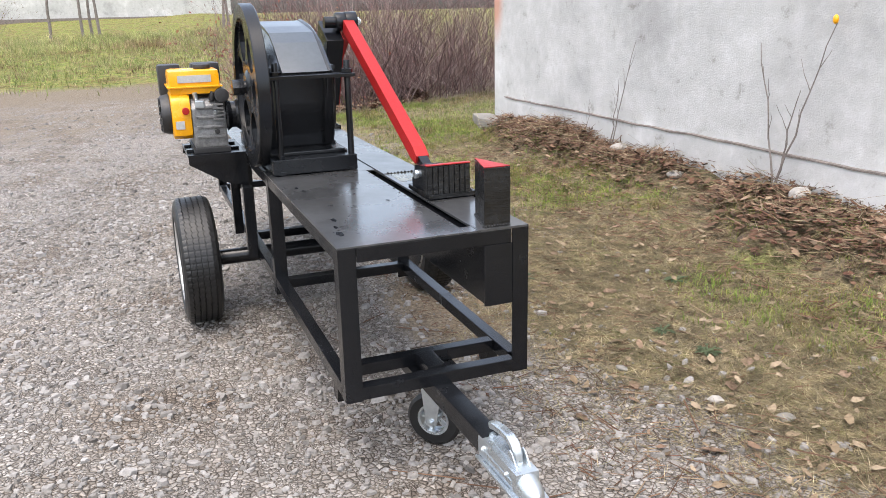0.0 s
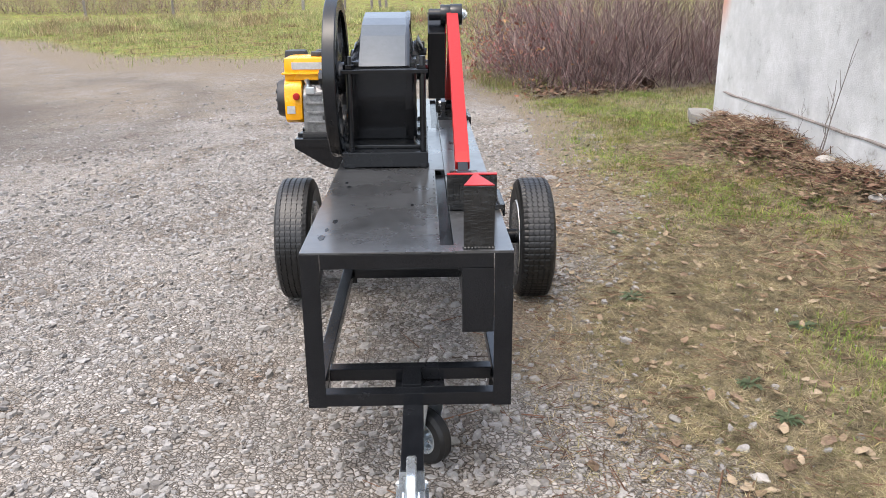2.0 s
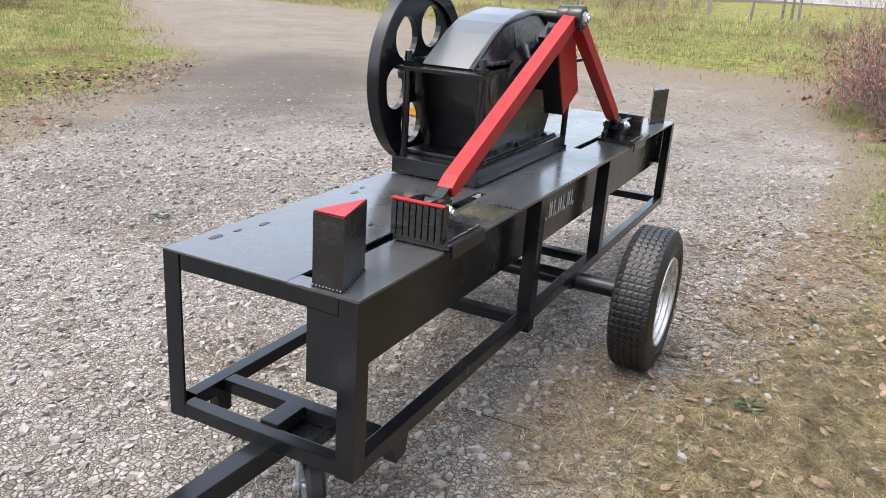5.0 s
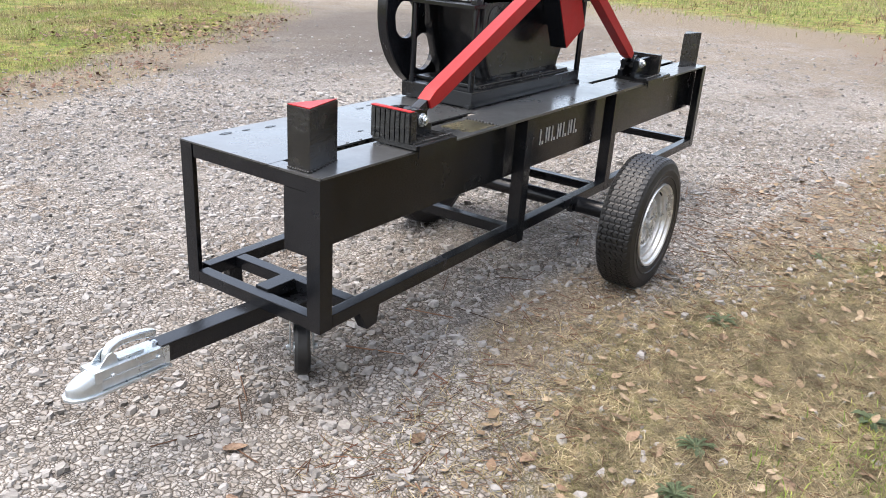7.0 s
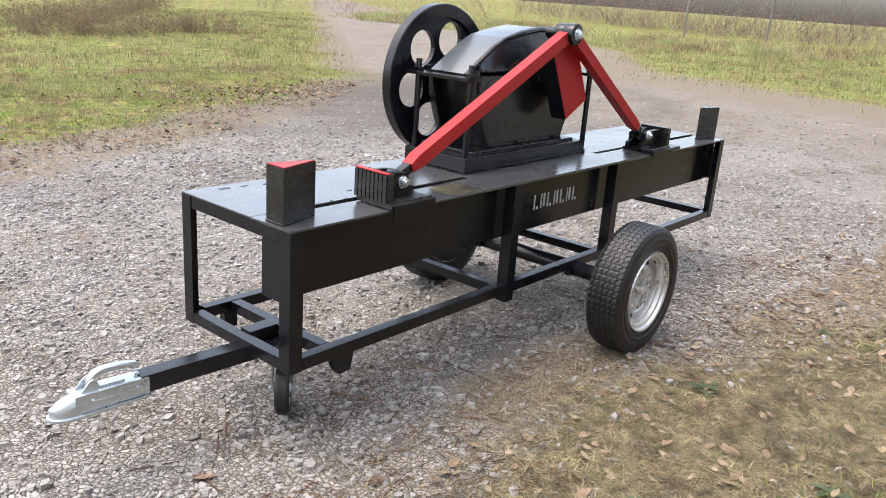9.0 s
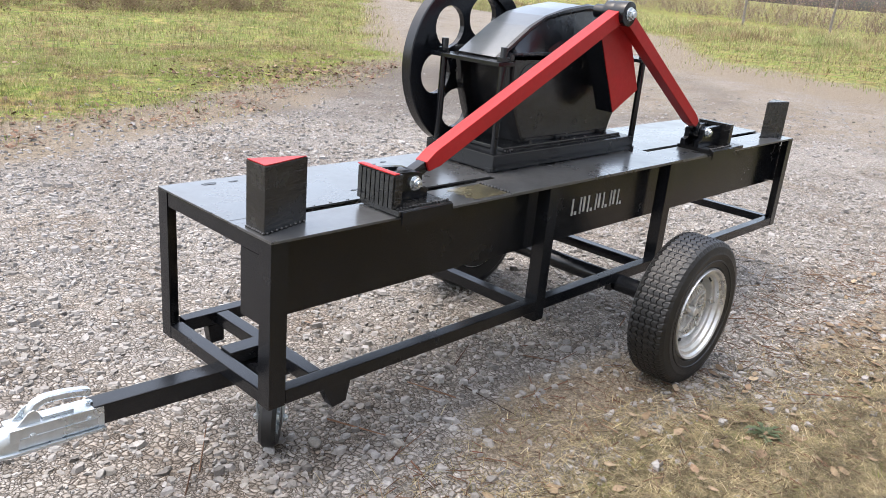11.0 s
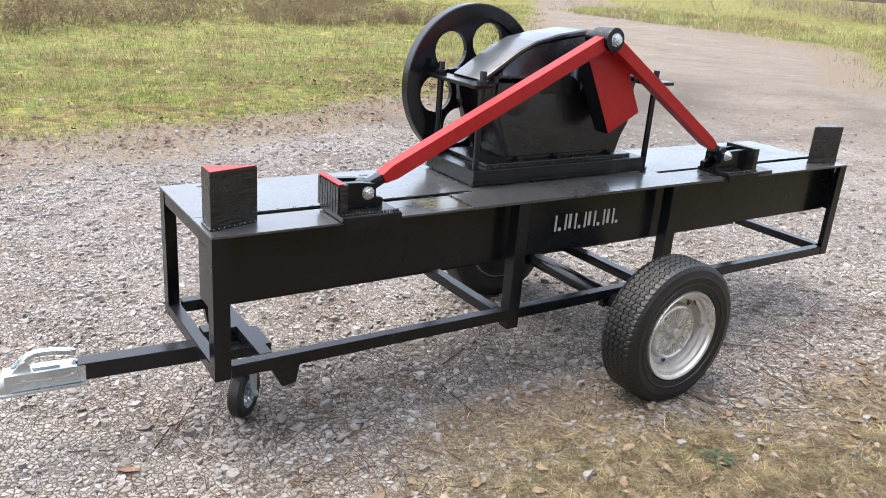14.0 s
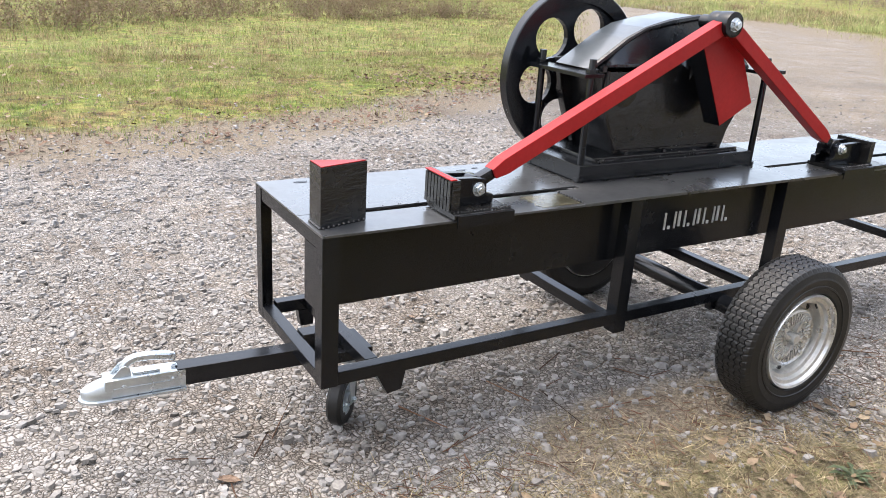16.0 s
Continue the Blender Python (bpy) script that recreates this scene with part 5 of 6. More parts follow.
x, y = pick(140000, -1.0, 8.5, -2.8, -0.4, green_keep, 23, 0.025)
blades("grass", x, y, 0.045, 0.0034, 1.18, M_GREEN, 24, "short green grass in patches", "grass")


def near_meadow(x, y, r):
    return r < meadow_zone(x, y) ** 1.3 * (1 - 0.55 * patch(x, y, 0.8))


def tussock(x, y, r):
    return r < meadow_zone(x, y) * np.clip(patch(x * 0.5 + 3, y * 0.6 - 1) * 2.2 - 0.9, 0, 1) * step(y, 6.5, 10)


MEADOW = "mixed green and yellow meadow grass"
x, y = pick(230000, -5, 13, 4.0, 12.5, near_meadow, 25, 0.06)
blades("meadow_grass", x, y, 0.06, 0.005, 1.1, M_MEADOW, 26, "short " + MEADOW, "grass")
x, y = pick(120000, -4, 12, 4.6, 11.5, lambda x, y, r: r < meadow_zone(x, y) * np.clip(patch(x * 0.6 - 2, y * 0.9 + 1) * 2.6 - 1.1, 0, 1), 35, 0.05)
blades("grass", x, y, 0.06, 0.005, 1.1, M_GREEN, 36, "fresh green grass patches in the meadow", "grass")
x, y = pick(60000, -6, 16, 7.0, 18, tussock, 39, 0.09)
blades("meadow_grass", x, y, 0.15, 0.006, 0.95, M_WEEDS, 40, "taller tufts of " + MEADOW, "grass")
x, y = pick(95000, -8, 26, 11.5, 34, near_meadow, 27, 0.2)
blades("meadow_grass", x, y, 0.13, 0.014, 1.05, M_MEADOW, 28, "tall " + MEADOW, "grass")
x, y = pick(60000, 29, 37, -6, 34, lambda x, y, r: r < np.clip(patch(x * 0.35, y * 0.25) * 2.2 - 0.45, 0.1, 1), 37, 0.25)
blades("tall_weeds", x, y, 0.34, 0.02, 1.0, M_WEEDS, 38, "bank of tall yellow-green weeds", "weeds")
x, y = pick(85000, 13, 30, -8, 36, near_meadow, 29, 0.2)
blades("meadow_grass", x, y, 0.12, 0.016, 1.08, M_MEADOW, 30, "tall " + MEADOW, "grass")
x, y = pick(14000, 14, 28, -4, 20, lambda x, y, r: r < meadow_zone(x, y) * np.clip(patch(x * 0.4 + 2, y * 0.5) * 2.4 - 1.3, 0, 1), 47, 0.16)
blades("tall_weeds", x, y, 0.3, 0.014, 0.7, M_WEEDS, 48, "yellow-green tussocks in the meadow", "weeds")
# pale weeds at the foot of the hedge
x, y = pick(7000, 9.8, 13.5, -1.9, -0.7, lambda x, y, r: r < np.clip(patch(x * 0.8, y * 1.2) * 1.8 - 0.3, 0, 1), 49, 0.07)
blades("tall_weeds", x, y, 0.2, 0.006, 0.8, M_MEADOW, 50, "pale yellow-green weeds at the hedge foot", "weeds")
x, y = pick(7000, 9.6, 13.5, -2.0, -0.8, lambda x, y, r: r < np.clip(patch(x, y) * 1.6 - 0.2, 0, 1), 55, 0.1)
blades("grass", x, y, 0.09, 0.006, 1.0, M_GREEN, 56, "green grass at the hedge foot", "grass")


# brown litter heap along the wall
def sticks(name, n, centre, spread_xy, length, thick, material, seed, label, category, lift=0.06, flat=0.35, keep=None):
    g = np.random.default_rng(seed)
    x = g.uniform(centre[0] - spread_xy[0], centre[0] + spread_xy[0], n)
    y = g.uniform(centre[1] - spread_xy[1], centre[1] + spread_xy[1], n)
    if keep:
        ok = keep(x, y, g.random(n))
        x, y = x[ok], y[ok]
        n = len(x)
    z = height(x, y) + g.uniform(0, lift, n)
    a, e = g.uniform(0, 2 * np.pi, n), g.normal(0, flat, n)
    ln = length * g.uniform(0.4, 1.5, n)
    d = np.stack([np.cos(a) * np.cos(e), np.sin(a) * np.cos(e), np.abs(np.sin(e))], -1) * ln[:, None]
    s = np.stack([-np.sin(a), np.cos(a), 0 * a], -1)
    u = np.array([0, 0, 1.0])
    p = np.stack([x, y, z], -1)
    w = thick * g.uniform(0.5, 1.4, n)[:, None]
    v = np.empty((n, 6, 3), np.float32)
    for i, (q, c) in enumerate(((0, 0), (0, 1), (0, 2), (1, 0), (1, 1), (1, 2))):
        off = (s * w, -s * w, u * w * 1.5)[c]
        v[:, i] = p + d * q + off * (0.6 if q else 1)
    v[:, :, 1] = np.maximum(v[:, :, 1], -2.86)
    f = np.array([0, 1, 4, 3, 1, 2, 5, 4, 2, 0, 3, 5])
    loops = (np.arange(n)[:, None] * 6 + f[None, :]).ravel()
    ob = quick_mesh(name, v.reshape(-1, 3), loops, np.full(3 * n, 4), material)
    return tagged(ob, label, category, kind="stuff")


def in_heap(x, y, r):
    return r < heap_zone(x, y)


sticks("leaf_litter", 12000, (2.9, -2.35), (3.4, 0.52), 0.09, 0.0026, M_LITTER, 41, "heap of dead brown stalks along the wall", "plant litter", 0.09, 0.3, lambda x, y, r: r < heap_zone(x, y) * (0.35 + 0.65 * step(x, 1.8, 3.0)))
sticks("leaf_litter", 2200, (2.2, -2.2), (3.0, 0.6), 0.09, 0.0025, M_LITTER, 42, "thin brown stalks over turf", "plant litter", 0.02, 0.2)
sticks("twig_litter", 6000, (1.6, -1.1), (2.9, 1.0), 0.06, 0.0017, M_LITTER, 43, "fine brown twigs on the turf", "twigs", 0.008, 0.08)
sticks("dry_grass", 2600, (2.7, -2.3), (3.4, 0.55), 0.2, 0.0015, M_STRAW, 44, "long dry straw stalks over the litter heap", "dry grass", 0.1, 0.2, in_heap)
sticks("twig_litter", 120, (1.4, -0.6), (2.4, 0.9), 0.2, 0.0028, M_LITTER, 45, "long thin brown twigs lying on the ground", "twigs", 0.006, 0.02)


def flat_leaves(name, n, x0, x1, y0, y1, size, material, seed, label, lift=0.03, keep=None):
    g = np.random.default_rng(seed)
    x, y = g.uniform(x0, x1, n), g.uniform(y0, y1, n)
    if keep:
        ok = keep(x, y, g.random(n))
        x, y = x[ok], y[ok]
        n = len(x)
    z = height(x, y) + g.uniform(0.003, lift, n)
    a = g.uniform(0, 2 * np.pi, n)
    s = size * g.uniform(0.3, 1.5, n)
    shape = np.array([(0, 0, 0), (0.35, 0.3, 0.12), (0.75, 0.22, 0.05), (1, 0, 0.15), (0.72, -0.25, 0.1), (0.3, -0.28, 0.02)])
    t1, t2 = g.normal(0, 0.35, n), g.normal(0, 0.35, n)
    lx, ly = shape[:, 0][None] * s[:, None], shape[:, 1][None] * s[:, None]
    v = np.stack([x[:, None] + lx * np.cos(a)[:, None] - ly * np.sin(a)[:, None],
                  np.maximum(y[:, None] + lx * np.sin(a)[:, None] + ly * np.cos(a)[:, None], -2.86),
                  z[:, None] + shape[:, 2][None] * s[:, None] + np.abs(lx * t1[:, None]) * 0.5 + ly * t2[:, None] * 0.5], -1)
    f = np.array([0, 1, 5, 1, 2, 4, 5, 2, 3, 4])
    loops = (np.arange(n)[:, None] * 6 + f[None]).ravel()
    ob = quick_mesh(name, v.reshape(-1, 3), loops, np.tile([3, 4, 3], n), material)
    return tagged(ob, label, "leaves", kind="stuff")


flat_leaves("leaf_litter", 15000, -0.8, 6.2, -2.86, -1.7, 0.05, M_LITTER, 51, "brown fallen leaves heaped by the wall", 0.06, in_heap)
flat_leaves("leaf_litter", 260, -0.8, 3.0, -2.8, -1.6, 0.06, M_LEAF, 56, "large pale dry leaves strewn along the wall", 0.05, lambda x, y, r: r < 0.06 + 0.9 * heap_zone(x, y))
flat_leaves("leaf_litter", 11000, -1.5, 9.5, 4.7, 9.5, 0.05, M_LITTER, 53, "brown leaves and stalks along the meadow edge", 0.02, lambda x, y, r: (r < 0.9 * soil_zone(x, y) + 0.1) & (r > 0.75 * meadow_zone(x, y)) & (meadow_zone(x, y) > 0.06))
flat_leaves("leaf_litter", 1500, -1.1, 5.5, -2.3, -0.4, 0.038, M_SCRAP, 52, "brown leaf scraps on the turf", 0.012)


flat_leaves("leaf_litter", 5200, 3.5, 9.5, 6.6, 10.2, 0.07, M_LITTER, 58, "rusty brown dead weeds and leaves in the meadow", 0.04, lambda x, y, r: r < meadow_zone(x, y) ** 0.5 * np.exp(-((x - 6.2) / 1.7) ** 2 - ((y - 8.6) / 0.8) ** 2))
flat_leaves("leaf_litter", 4200, -4.0, 11.0, 4.6, 11.5, 0.06, M_SCRAP, 59, "dry brown leaves scattered in the meadow", 0.05, lambda x, y, r: r < meadow_zone(x, y) * patch(x, y, 0.7) ** 2)
flat_leaves("leaf_litter", 7000, 8.6, 13.5, -5.0, -1.2, 0.07, M_LITTER, 54, "dead brown leaves under the hedge", 0.05)


# single fallen leaves
def leaf_mesh(seed):
    g = random.Random(seed)
    bm = bmesh.new()
    mid, left, right = [], [], []
    for i in range(7):
        u = i / 6
        w = 0.03 * math.sin(math.pi * min(1, u * 0.92 + 0.06)) * (1 + 0.25 * ((i % 2) - 0.5))
        lift = 0.006 + 0.012 * math.sin(u * 3) + g.uniform(-0.002, 0.002)
        mid.append(bm.verts.new((u * 0.09, 0, lift * 0.4)))
        left.append(bm.verts.new((u * 0.09 + g.uniform(-0.003, 0.003), w, lift + 0.006 + g.uniform(0, 0.006))))
        right.append(bm.verts.new((u * 0.09 + g.uniform(-0.003, 0.003), -w, lift * 0.6 + g.uniform(0, 0.008))))
    for i in range(6):
        bm.faces.new((mid[i], mid[i + 1], left[i + 1], left[i]))
        bm.faces.new((right[i], right[i + 1], mid[i + 1], mid[i]))
    res = bmesh.ops.solidify(bm, geom=list(bm.faces), thickness=0.0008)
    return bm


leaf_kinds = []
for k in range(3):
    lf = part("fallen_leaf", leaf_mesh(60 + k), M_LEAF, smooth=True)
    tagged(lf, "curled dry brown leaf lying on the gravel", "leaf", "fallen leaves")
    leaf_kinds.append(lf)
spots = [(0.30, -0.63, 1.3), (-0.28, -0.62, 1.6), (0.10, -0.30, 1.2), (-0.30, 0.12, 1.4), (0.55, -0.92, 1.2), (1.42, -0.86, 1.1), (0.98, -0.92, 1.0),
         (-0.42, -0.05, 0.9), (1.15, -1.12, 1.4), (1.9, -1.15, 1.2), (0.62, -1.28, 1.3), (0.22, -1.15, 1.5), (2.3, -1.4, 1.3), (1.0, -1.62, 1.4), (0.1, -0.95, 1.4),
         (1.55, -0.62, 1.0), (0.85, 0.95, 0.7), (2.6, -0.9, 1.0), (3.2, -1.3, 1.2), (0.45, -1.7, 1.5), (1.35, -1.95, 1.5), (-0.1, -1.35, 1.3)]
lr = random.Random(9)
for i, (x, y, s) in enumerate(spots):
    m = Matrix.Translation((x, y, gz(x, y) + 0.008)) @ Matrix.Rotation(lr.uniform(0, 6.28), 4, 'Z') @ Matrix.Rotation(lr.uniform(-0.25, 0.25), 4, 'X') @ Matrix.Diagonal((s * 0.62, s * 0.56, s * 0.16, 1))
    if i < 3:
        leaf_kinds[i].matrix_basis = m
    else:
        o = copy_thing(leaf_kinds[i % 3], Matrix.Identity(4))
        o.matrix_basis = m

# rosette weeds
def rosette(x, y, r, seed):
    g = random.Random(seed)
    root = tagged(new("weed"), "low green leafy weed growing in the gravel", "weed", "rosette weeds")
    root.location = (x, y, gz(x, y))
    for k in range(34):
        a = k * 2.4 + g.uniform(-0.4, 0.4)
        ln = r * g.uniform(0.35, 1.05)
        bm = bmesh.new()
        prev = None
        for i in range(5):
            u = i / 4
            w = r * 0.085 * math.sin(math.pi * (0.1 + 0.86 * u * u)) * (1.4 if i % 2 else 0.7)
            z = 0.006 + ln * (0.12 + 0.07 * (k % 4)) * math.sin(u * 2.4)
            c = Vector((math.cos(a), math.sin(a), 0)) * ln * u + Vector((0, 0, z))
            s = Vector((-math.sin(a), math.cos(a), 0)) * w
            ring = (bm.verts.new(c + s + Vector((0, 0, w * 0.4))), bm.verts.new(c), bm.verts.new(c - s + Vector((0, 0, w * 0.4))))
            if prev:
                bm.faces.new((prev[0], prev[1], ring[1], ring[0]))
                bm.faces.new((prev[1], prev[2], ring[2], ring[1]))
            prev = ring
        bmesh.ops.solidify(bm, geom=list(bm.faces), thickness=0.0008)
        part("leaf", bm, M_ROSETTE, root, smooth=True)


for i, (x, y, r) in enumerate([(1.60, -0.80, 0.085), (2.68, -0.98, 0.06), (0.62, -1.02, 0.07), (1.1, -1.45, 0.08), (0.35, -1.05, 0.07), (2.05, 2.83, 0.07)]):
    rosette(x, y, r * 0.95, 80 + i)


# larger stones and the broken slab
def rock(name, at, size, material, label, category, seed):
    g = random.Random(seed)
    bm = bmesh.new()
    res = bmesh.ops.create_icosphere(bm, subdivisions=3, radius=0.5)
    for v in bm.verts:
        k = noise.noise(v.co * 2.1 + Vector((seed, 0, 0)))
        v.co *= 1 + 0.28 * k
        v.co = Vector((v.co.x * size[0], v.co.y * size[1], v.co.z * size[2]))
    ob = part(name, bm, material, None, "", True)
    ob.matrix_basis = pose(at[0], at[1], gz(at[0], at[1]) + at[2], 0, 0, g.uniform(0, 180))
    return tagged(ob, label, category)


for i, (x, y, s, z) in enumerate([(3.6, -2.74, 0.15, 0.07), (2.78, -2.72, 0.14, 0.0), (1.55, -2.72, 0.17, 0.06), (2.62, -2.6, 0.08, 0.0), (0.02, -0.82, 0.062, 0.006), (0.41, -0.66, 0.05, 0.006),
                                  (2.15, -0.58, 0.075, 0.002), (-0.34, 0.705, 0.05, 0.004), (0.52, 0.0, 0.05, 0.004), (0.30, 0.17, 0.055, 0.004), (-0.2, -0.95, 0.07, 0.004)]):
    rock("stone", (x, y, z), (s, s * 0.72, s * 0.5), M_PALE_STONE if i < 5 else M_CONCRETE, "pale rounded stone lying on the ground", "stone", i + 3)
slab = prism([(5.75, -2.84), (6.5, -2.86), (6.55, -2.66), (6.1, -2.55), (5.78, -2.62)], 'z', gz(6.0, -2.7) - 0.05, gz(6.0, -2.7) + 0.07, 0.02)
tagged(part("concrete_slab", slab, M_CONCRETE), "broken grey concrete slab at the wall corner", "slab")


# bare saplings by the wall
def limb(bm, pts, r0, r1, seg=5):
    rings = []
    for i, p in enumerate(pts):
        r = r0 + (r1 - r0) * i / (len(pts) - 1)
        rings.append([bm.verts.new(p + Vector((math.cos(2 * math.pi * k / seg) * r, math.sin(2 * math.pi * k / seg) * r, 0))) for k in range(seg)])
    for a, b in zip(rings, rings[1:]):
        for k in range(seg):
            bm.faces.new((a[k], a[(k + 1) % seg], b[(k + 1) % seg], b[k]))


def curve_pts(a, b, wob, n, g):
    a, b = Vector(a), Vector(b)
    return [a.lerp(b, i / n) + Vector((g.uniform(-wob, wob), g.uniform(-wob, wob), 0)) * (0 if i in (0,) else 1) for i in range(n + 1)]


def sapling(x, y, tips, seed, r=0.012):
    g = random.Random(seed)
    root = tagged(new("sapling"), "thin bare leafless sapling against the wall", "sapling", "saplings")
    base = Vector((x, y, gz(x, y) - 0.03))
    root.location = base
    for t in tips:
        bm = bmesh.new()
        pts = [p - base for p in curve_pts(base, t, 0.012, 8, g)]
        limb(bm, pts, r * 0.7, r * 0.22)
        for k in (3, 5, 6):
            p = pts[k]
            q = p + Vector((g.uniform(-0.12, 0.12), g.uniform(0, 0.05), g.uniform(0.08, 0.2)))
            limb(bm, curve_pts(p, q, 0.006, 4, g), r * 0.28, r * 0.12)
        part("stem", bm, M_BARK, root, smooth=True)
    return root


s1 = sapling(1.86, -2.80, [(1.535, -2.83, 1.335), (2.13, -2.84, 1.20), (1.73, -2.81, 0.92)], 5)
bud = bmesh.new()
res = bmesh.ops.create_icosphere(bud, subdivisions=2, radius=0.022)
bmesh.ops.transform(bud, matrix=Matrix.Translation(Vector((1.535, -2.83, 1.35)) - s1.location) @ Matrix.Diagonal((0.9, 0.7, 1.3, 1)), verts=res["verts"])
part("leaf", bud, M_YELLOW, s1, "last yellow leaf", True)
sapling(3.83, -2.80, [(3.55, -2.83, 1.17), (3.76, -2.83, 0.86)], 6, 0.009)
sapling(4.3, -2.82, [(4.22, -2.84, 0.62)], 7, 0.005)


# hedge of bare stems
def bare_bush(x, y, w, h, stems, seed, material, label, leafy=0, name="bush"):
    g = np.random.default_rng(seed)
    z0 = gz(x, y)
    layers = [([], []), ([], [])]
    for _ in range(stems):
        a = g.uniform(0, 2 * np.pi)
        rr = w * 0.5 * math.sqrt(g.random())
        p = np.array([rr * math.cos(a) * 0.8, rr * math.sin(a) * 0.8, -0.03])
        d = np.array([math.cos(a) * g.uniform(0, 0.9), math.sin(a) * g.uniform(0, 0.9), 1.0]) + g.normal(0, 0.3, 3)
        ln = h * g.uniform(0.5, 1.1)
        forks = [(p, d / np.linalg.norm(d), ln, (0.0062 if name == 'bush' else 0.007) * g.uniform(0.6, 1.3))]
        for lvl in range(2):
            vs, fs = layers[lvl]
            nxt = []
            for p0, d0, l0, r0 in forks:
                segs = 4 if lvl == 0 else 2
                q, dd = p0.copy(), d0.copy()
                ring0 = len(vs)
                for i in range(segs + 1):
                    r = r0 * (1 - 0.7 * i / segs)
                    for k in range(3):
                        t = 2.094 * k
                        vs.append((q[0] + r * math.cos(t), q[1] + r * math.sin(t), q[2]))
                    if i and lvl == 0 and i >= 1:
                        for _b in range(3):
                            nd = dd + g.normal(0, 1.2, 3)
                            nxt.append((q.copy(), nd / np.linalg.norm(nd), l0 * g.uniform(0.25, 0.5), r * 0.62))
                    dd = dd + g.normal(0, 0.24, 3) + np.array([0, 0, -0.05])
                    dd /= np.linalg.norm(dd)
                    q = q + dd * l0 / segs
                for i in range(segs):
                    for k in range(3):
                        a0, b0 = ring0 + i * 3 + k, ring0 + i * 3 + (k + 1) % 3
                        fs.append((a0, b0, b0 + 3, a0 + 3))
            forks = nxt
    root = tagged(new(name), label, "bush", "bare bushes")
    root.location = (x, y, z0)
    for kind, (vs, fs) in zip(("woody_base", "crown"), layers):
        me = bpy.data.meshes.new(kind)
        me.from_pydata(vs, [], fs)
        me.materials.append(material)
        st = new(kind, me)
        st.parent = root
    if leafy:
        n = leafy
        c = np.array(vs)[g.integers(0, len(vs), n)] + g.normal(0, 0.02, (n, 3))
        s = g.uniform(0.012, 0.035, n) * {'bush': 0.8, 'thicket': 0.75}.get(name, 0.8)
        o1, o2 = g.normal(0, 1, (n, 3)), g.normal(0, 1, (n, 3))
        v = np.stack([c, c + o1 * s[:, None], c + (o1 + o2) * s[:, None] * 0.8, c + o2 * s[:, None]], 1)
        ob = quick_mesh("leaf_mass", v.reshape(-1, 3), np.arange(4 * n), np.full(n, 4), M_RED_LEAF if name == 'bush' else M_DRYWEED)
        ob.parent = root
    return root


hg = random.Random(77)
hedge = [(9.2, -2.2), (9.4, -3.1), (9.2, -4.1), (10.0, -2.6), (10.2, -1.6), (10.4, -3.6), (11.2, -1.9), (11.0, -1.5), (12.2, -1.7), (12.4, -1.3), (11.6, -3.0), (13.2, -1.9), (13.6, -1.4), (12.6, -3.6), (14.2, -2.6), (10.8, -4.8), (12.0, -5.4), (13.4, -4.6), (9.6, -5.2)]
for i, (x, y) in enumerate(hedge):
    near = i < 6
    bare_bush(x, y, 1.5, hg.uniform(1.7, 2.5) if i not in (4, 7, 9) else 1.3, 115 if near else 62, 100 + i, M_TWIG, "dense leafless purple-brown bush", 900 if i in (4, 7, 8, 9) else 0)
# low dry weeds and shrubs beyond the meadow
weeds = [(-3, 17), (-1.0, 18.5), (0.8, 18), (2.2, 19.5), (4.5, 20.5), (6.2, 22.5), (9.5, 25), (11.5, 26), (13.2, 28), (15.5, 31), (18, 34), (-5, 18), (21, 38), (8, 30), (3.0, 24), (8.8, 21.5), (10.3, 21.8), (12.3, 22.0), (14.0, 22.3)]
for i, (x, y) in enumerate(weeds):
    bare_bush(x, y, 2.4, hg.uniform(0.9, 1.4) * (0.6 if i > 14 else 1), 60, 140 + i, M_DRYWEED, "low dry brown weed thicket", 4200, "thicket")
far_row = [(43, 8.5), (42, 10.5), (43, 13), (44, 15.5), (44, 18), (45, 20.5), (45, 23), (47, 26), (49, 30), (52, 35)]
for i, (x, y) in enumerate(far_row):
    bare_bush(x, y, 4.5, hg.uniform(1.6, 2.6), 80, 170 + i, M_TWIG, "bare brown shrub at the meadow edge", 2400, "shrub")

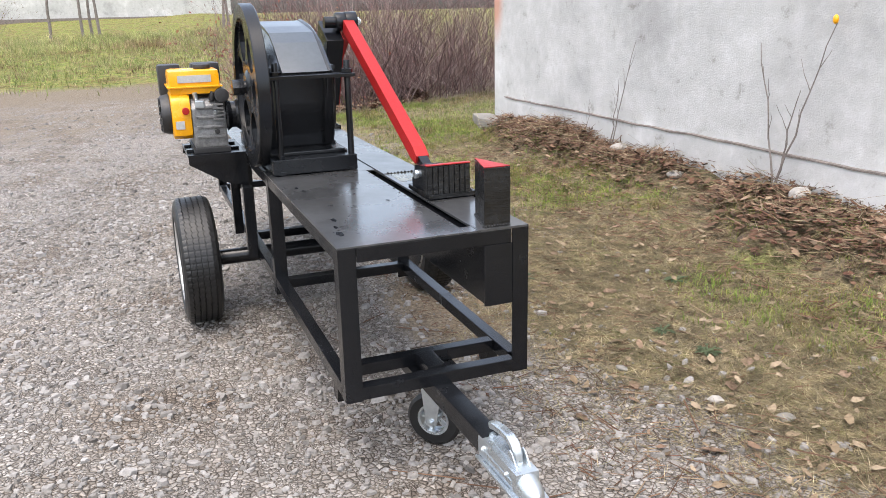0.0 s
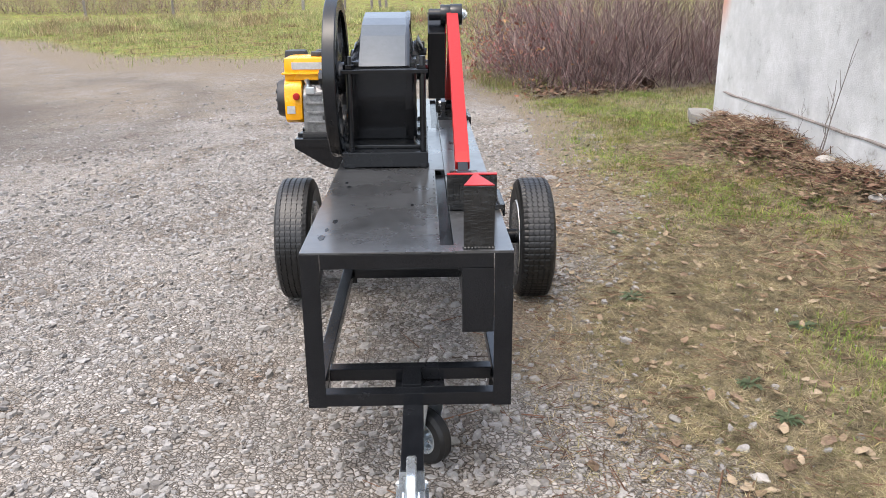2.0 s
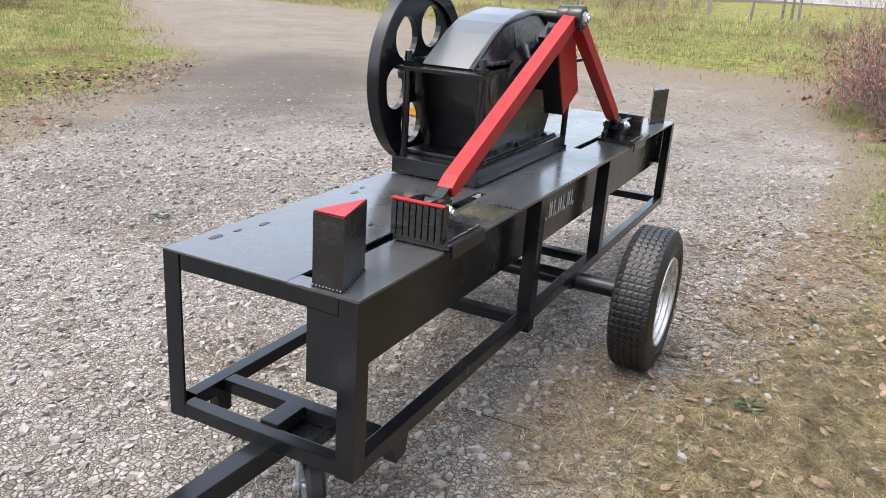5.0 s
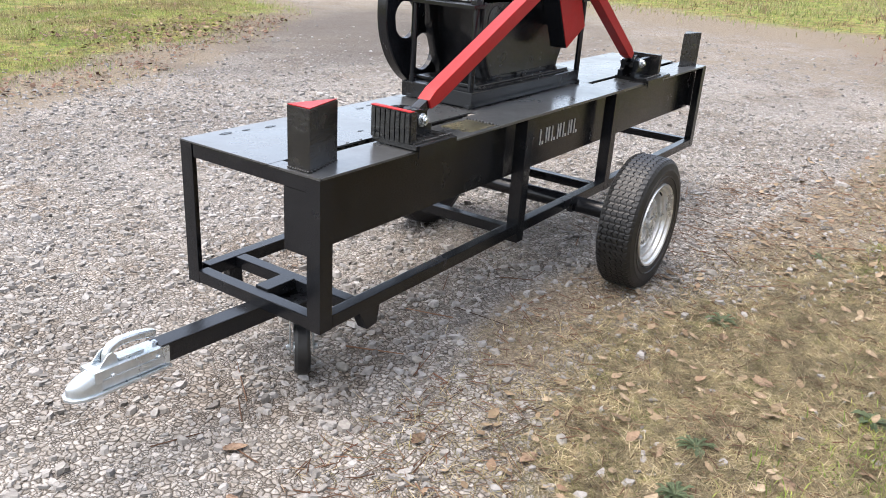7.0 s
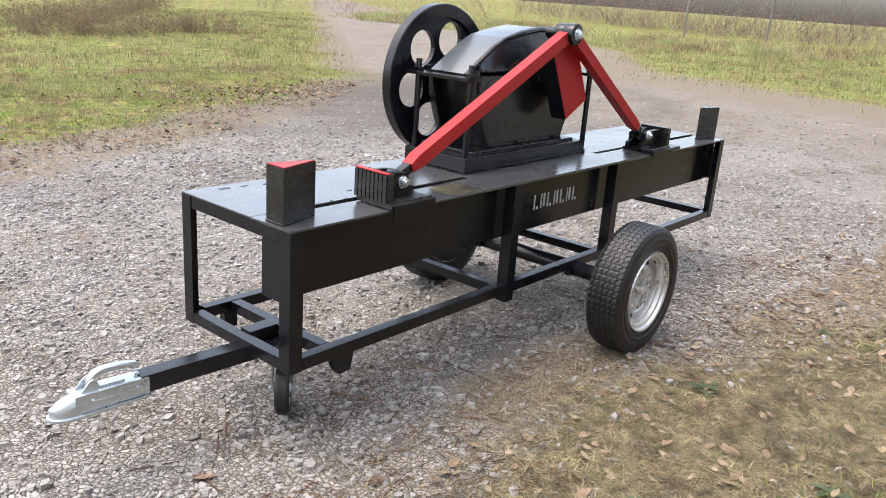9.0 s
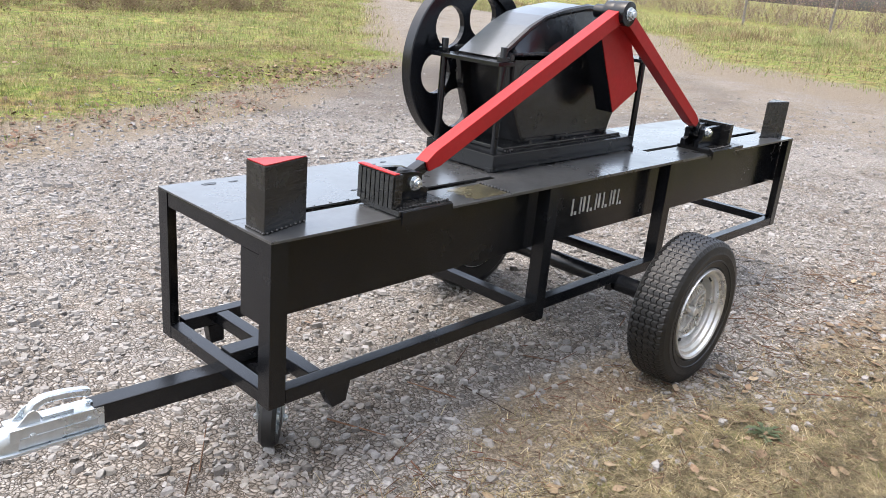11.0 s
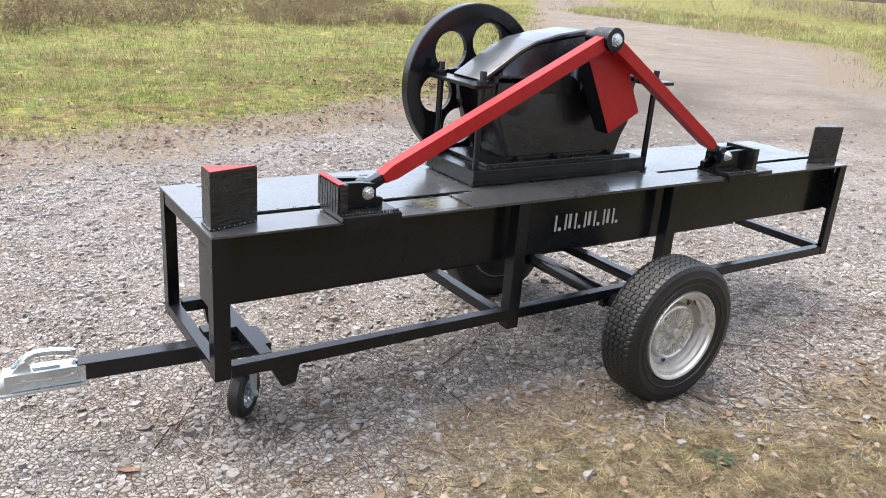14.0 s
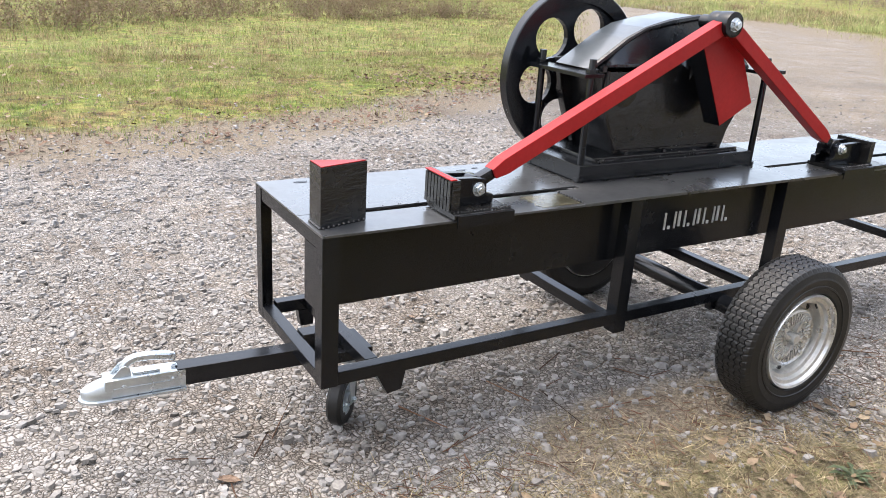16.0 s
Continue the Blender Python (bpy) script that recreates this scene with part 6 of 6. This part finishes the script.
backdrop_row = [(50, 11), (49, 15), (48, 19), (46, 23), (44, 27), (41, 31), (38, 35), (34, 38), (30, 41), (25, 44), (19, 46)]
for i, (x, y) in enumerate(backdrop_row):
    bare_bush(x, y, 6.5, hg.uniform(3.2, 4.4), 46, 190 + i, M_TWIG, "tall bare grey-brown shrub behind the weeds", 2200, "shrub")


# thin trees and a pole far off
def thin_tree(x, y, h, r, seed):
    g = random.Random(seed)
    root = tagged(new("tree"), "slender leafless tree with grey bark", "tree", "far trees")
    root.location = (x, y, gz(x, y))
    bm = bmesh.new()
    limb(bm, curve_pts((0, 0, -0.1), (g.uniform(-0.3, 0.3), g.uniform(-0.3, 0.3), h), 0.05, 9, g), r, r * 0.3, 7)
    part("trunk", bm, M_BARK, root, smooth=True)
    bm = bmesh.new()
    for _ in range(26):
        z = g.uniform(0.35, 0.95) * h
        a = g.uniform(0, 6.28)
        ln = g.uniform(0.5, 1.4)
        limb(bm, curve_pts((0, 0, z), (math.cos(a) * ln, math.sin(a) * ln, z + ln * g.uniform(0.4, 1.0)), 0.05, 5, g), r * 0.25, 0.004, 4)
    part("branches", bm, M_BARK, root)
    return root


for i, (x, y) in enumerate([(37, 3.9), (37, 2.6), (37.2, 2.2), (36.8, 1.9), (37, -3.4), (37.1, -3.65), (39, 12.5), (39.5, 17)]):
    thin_tree(x, y, 6.0, 0.07, 200 + i)
pole = tagged(part("fence_post", box((-0.07, -0.07, -0.2), (0.07, 0.07, 2.2), 0.01), M_CONCRETE), "grey concrete post at the far field edge", "post")
pole.location = (41, 6.4, gz(41, 6.4))
# pale wall of a yard, far off
yard = box((62, -7, gz(62, 8) - 0.4), (62.4, 11, gz(62, 8) + 3.6), 0.02)
tagged(part("wall_far", yard, M_PLASTER), "long pale plastered wall beyond the field", "wall", kind="structure")
foot = box((61.8, -7, gz(62, 8) - 0.4), (61.98, 11, gz(62, 8) + 0.25), 0.02)
tagged(part("trim", foot, M_BARK), "dark foot of the far wall", "plinth", kind="structure")
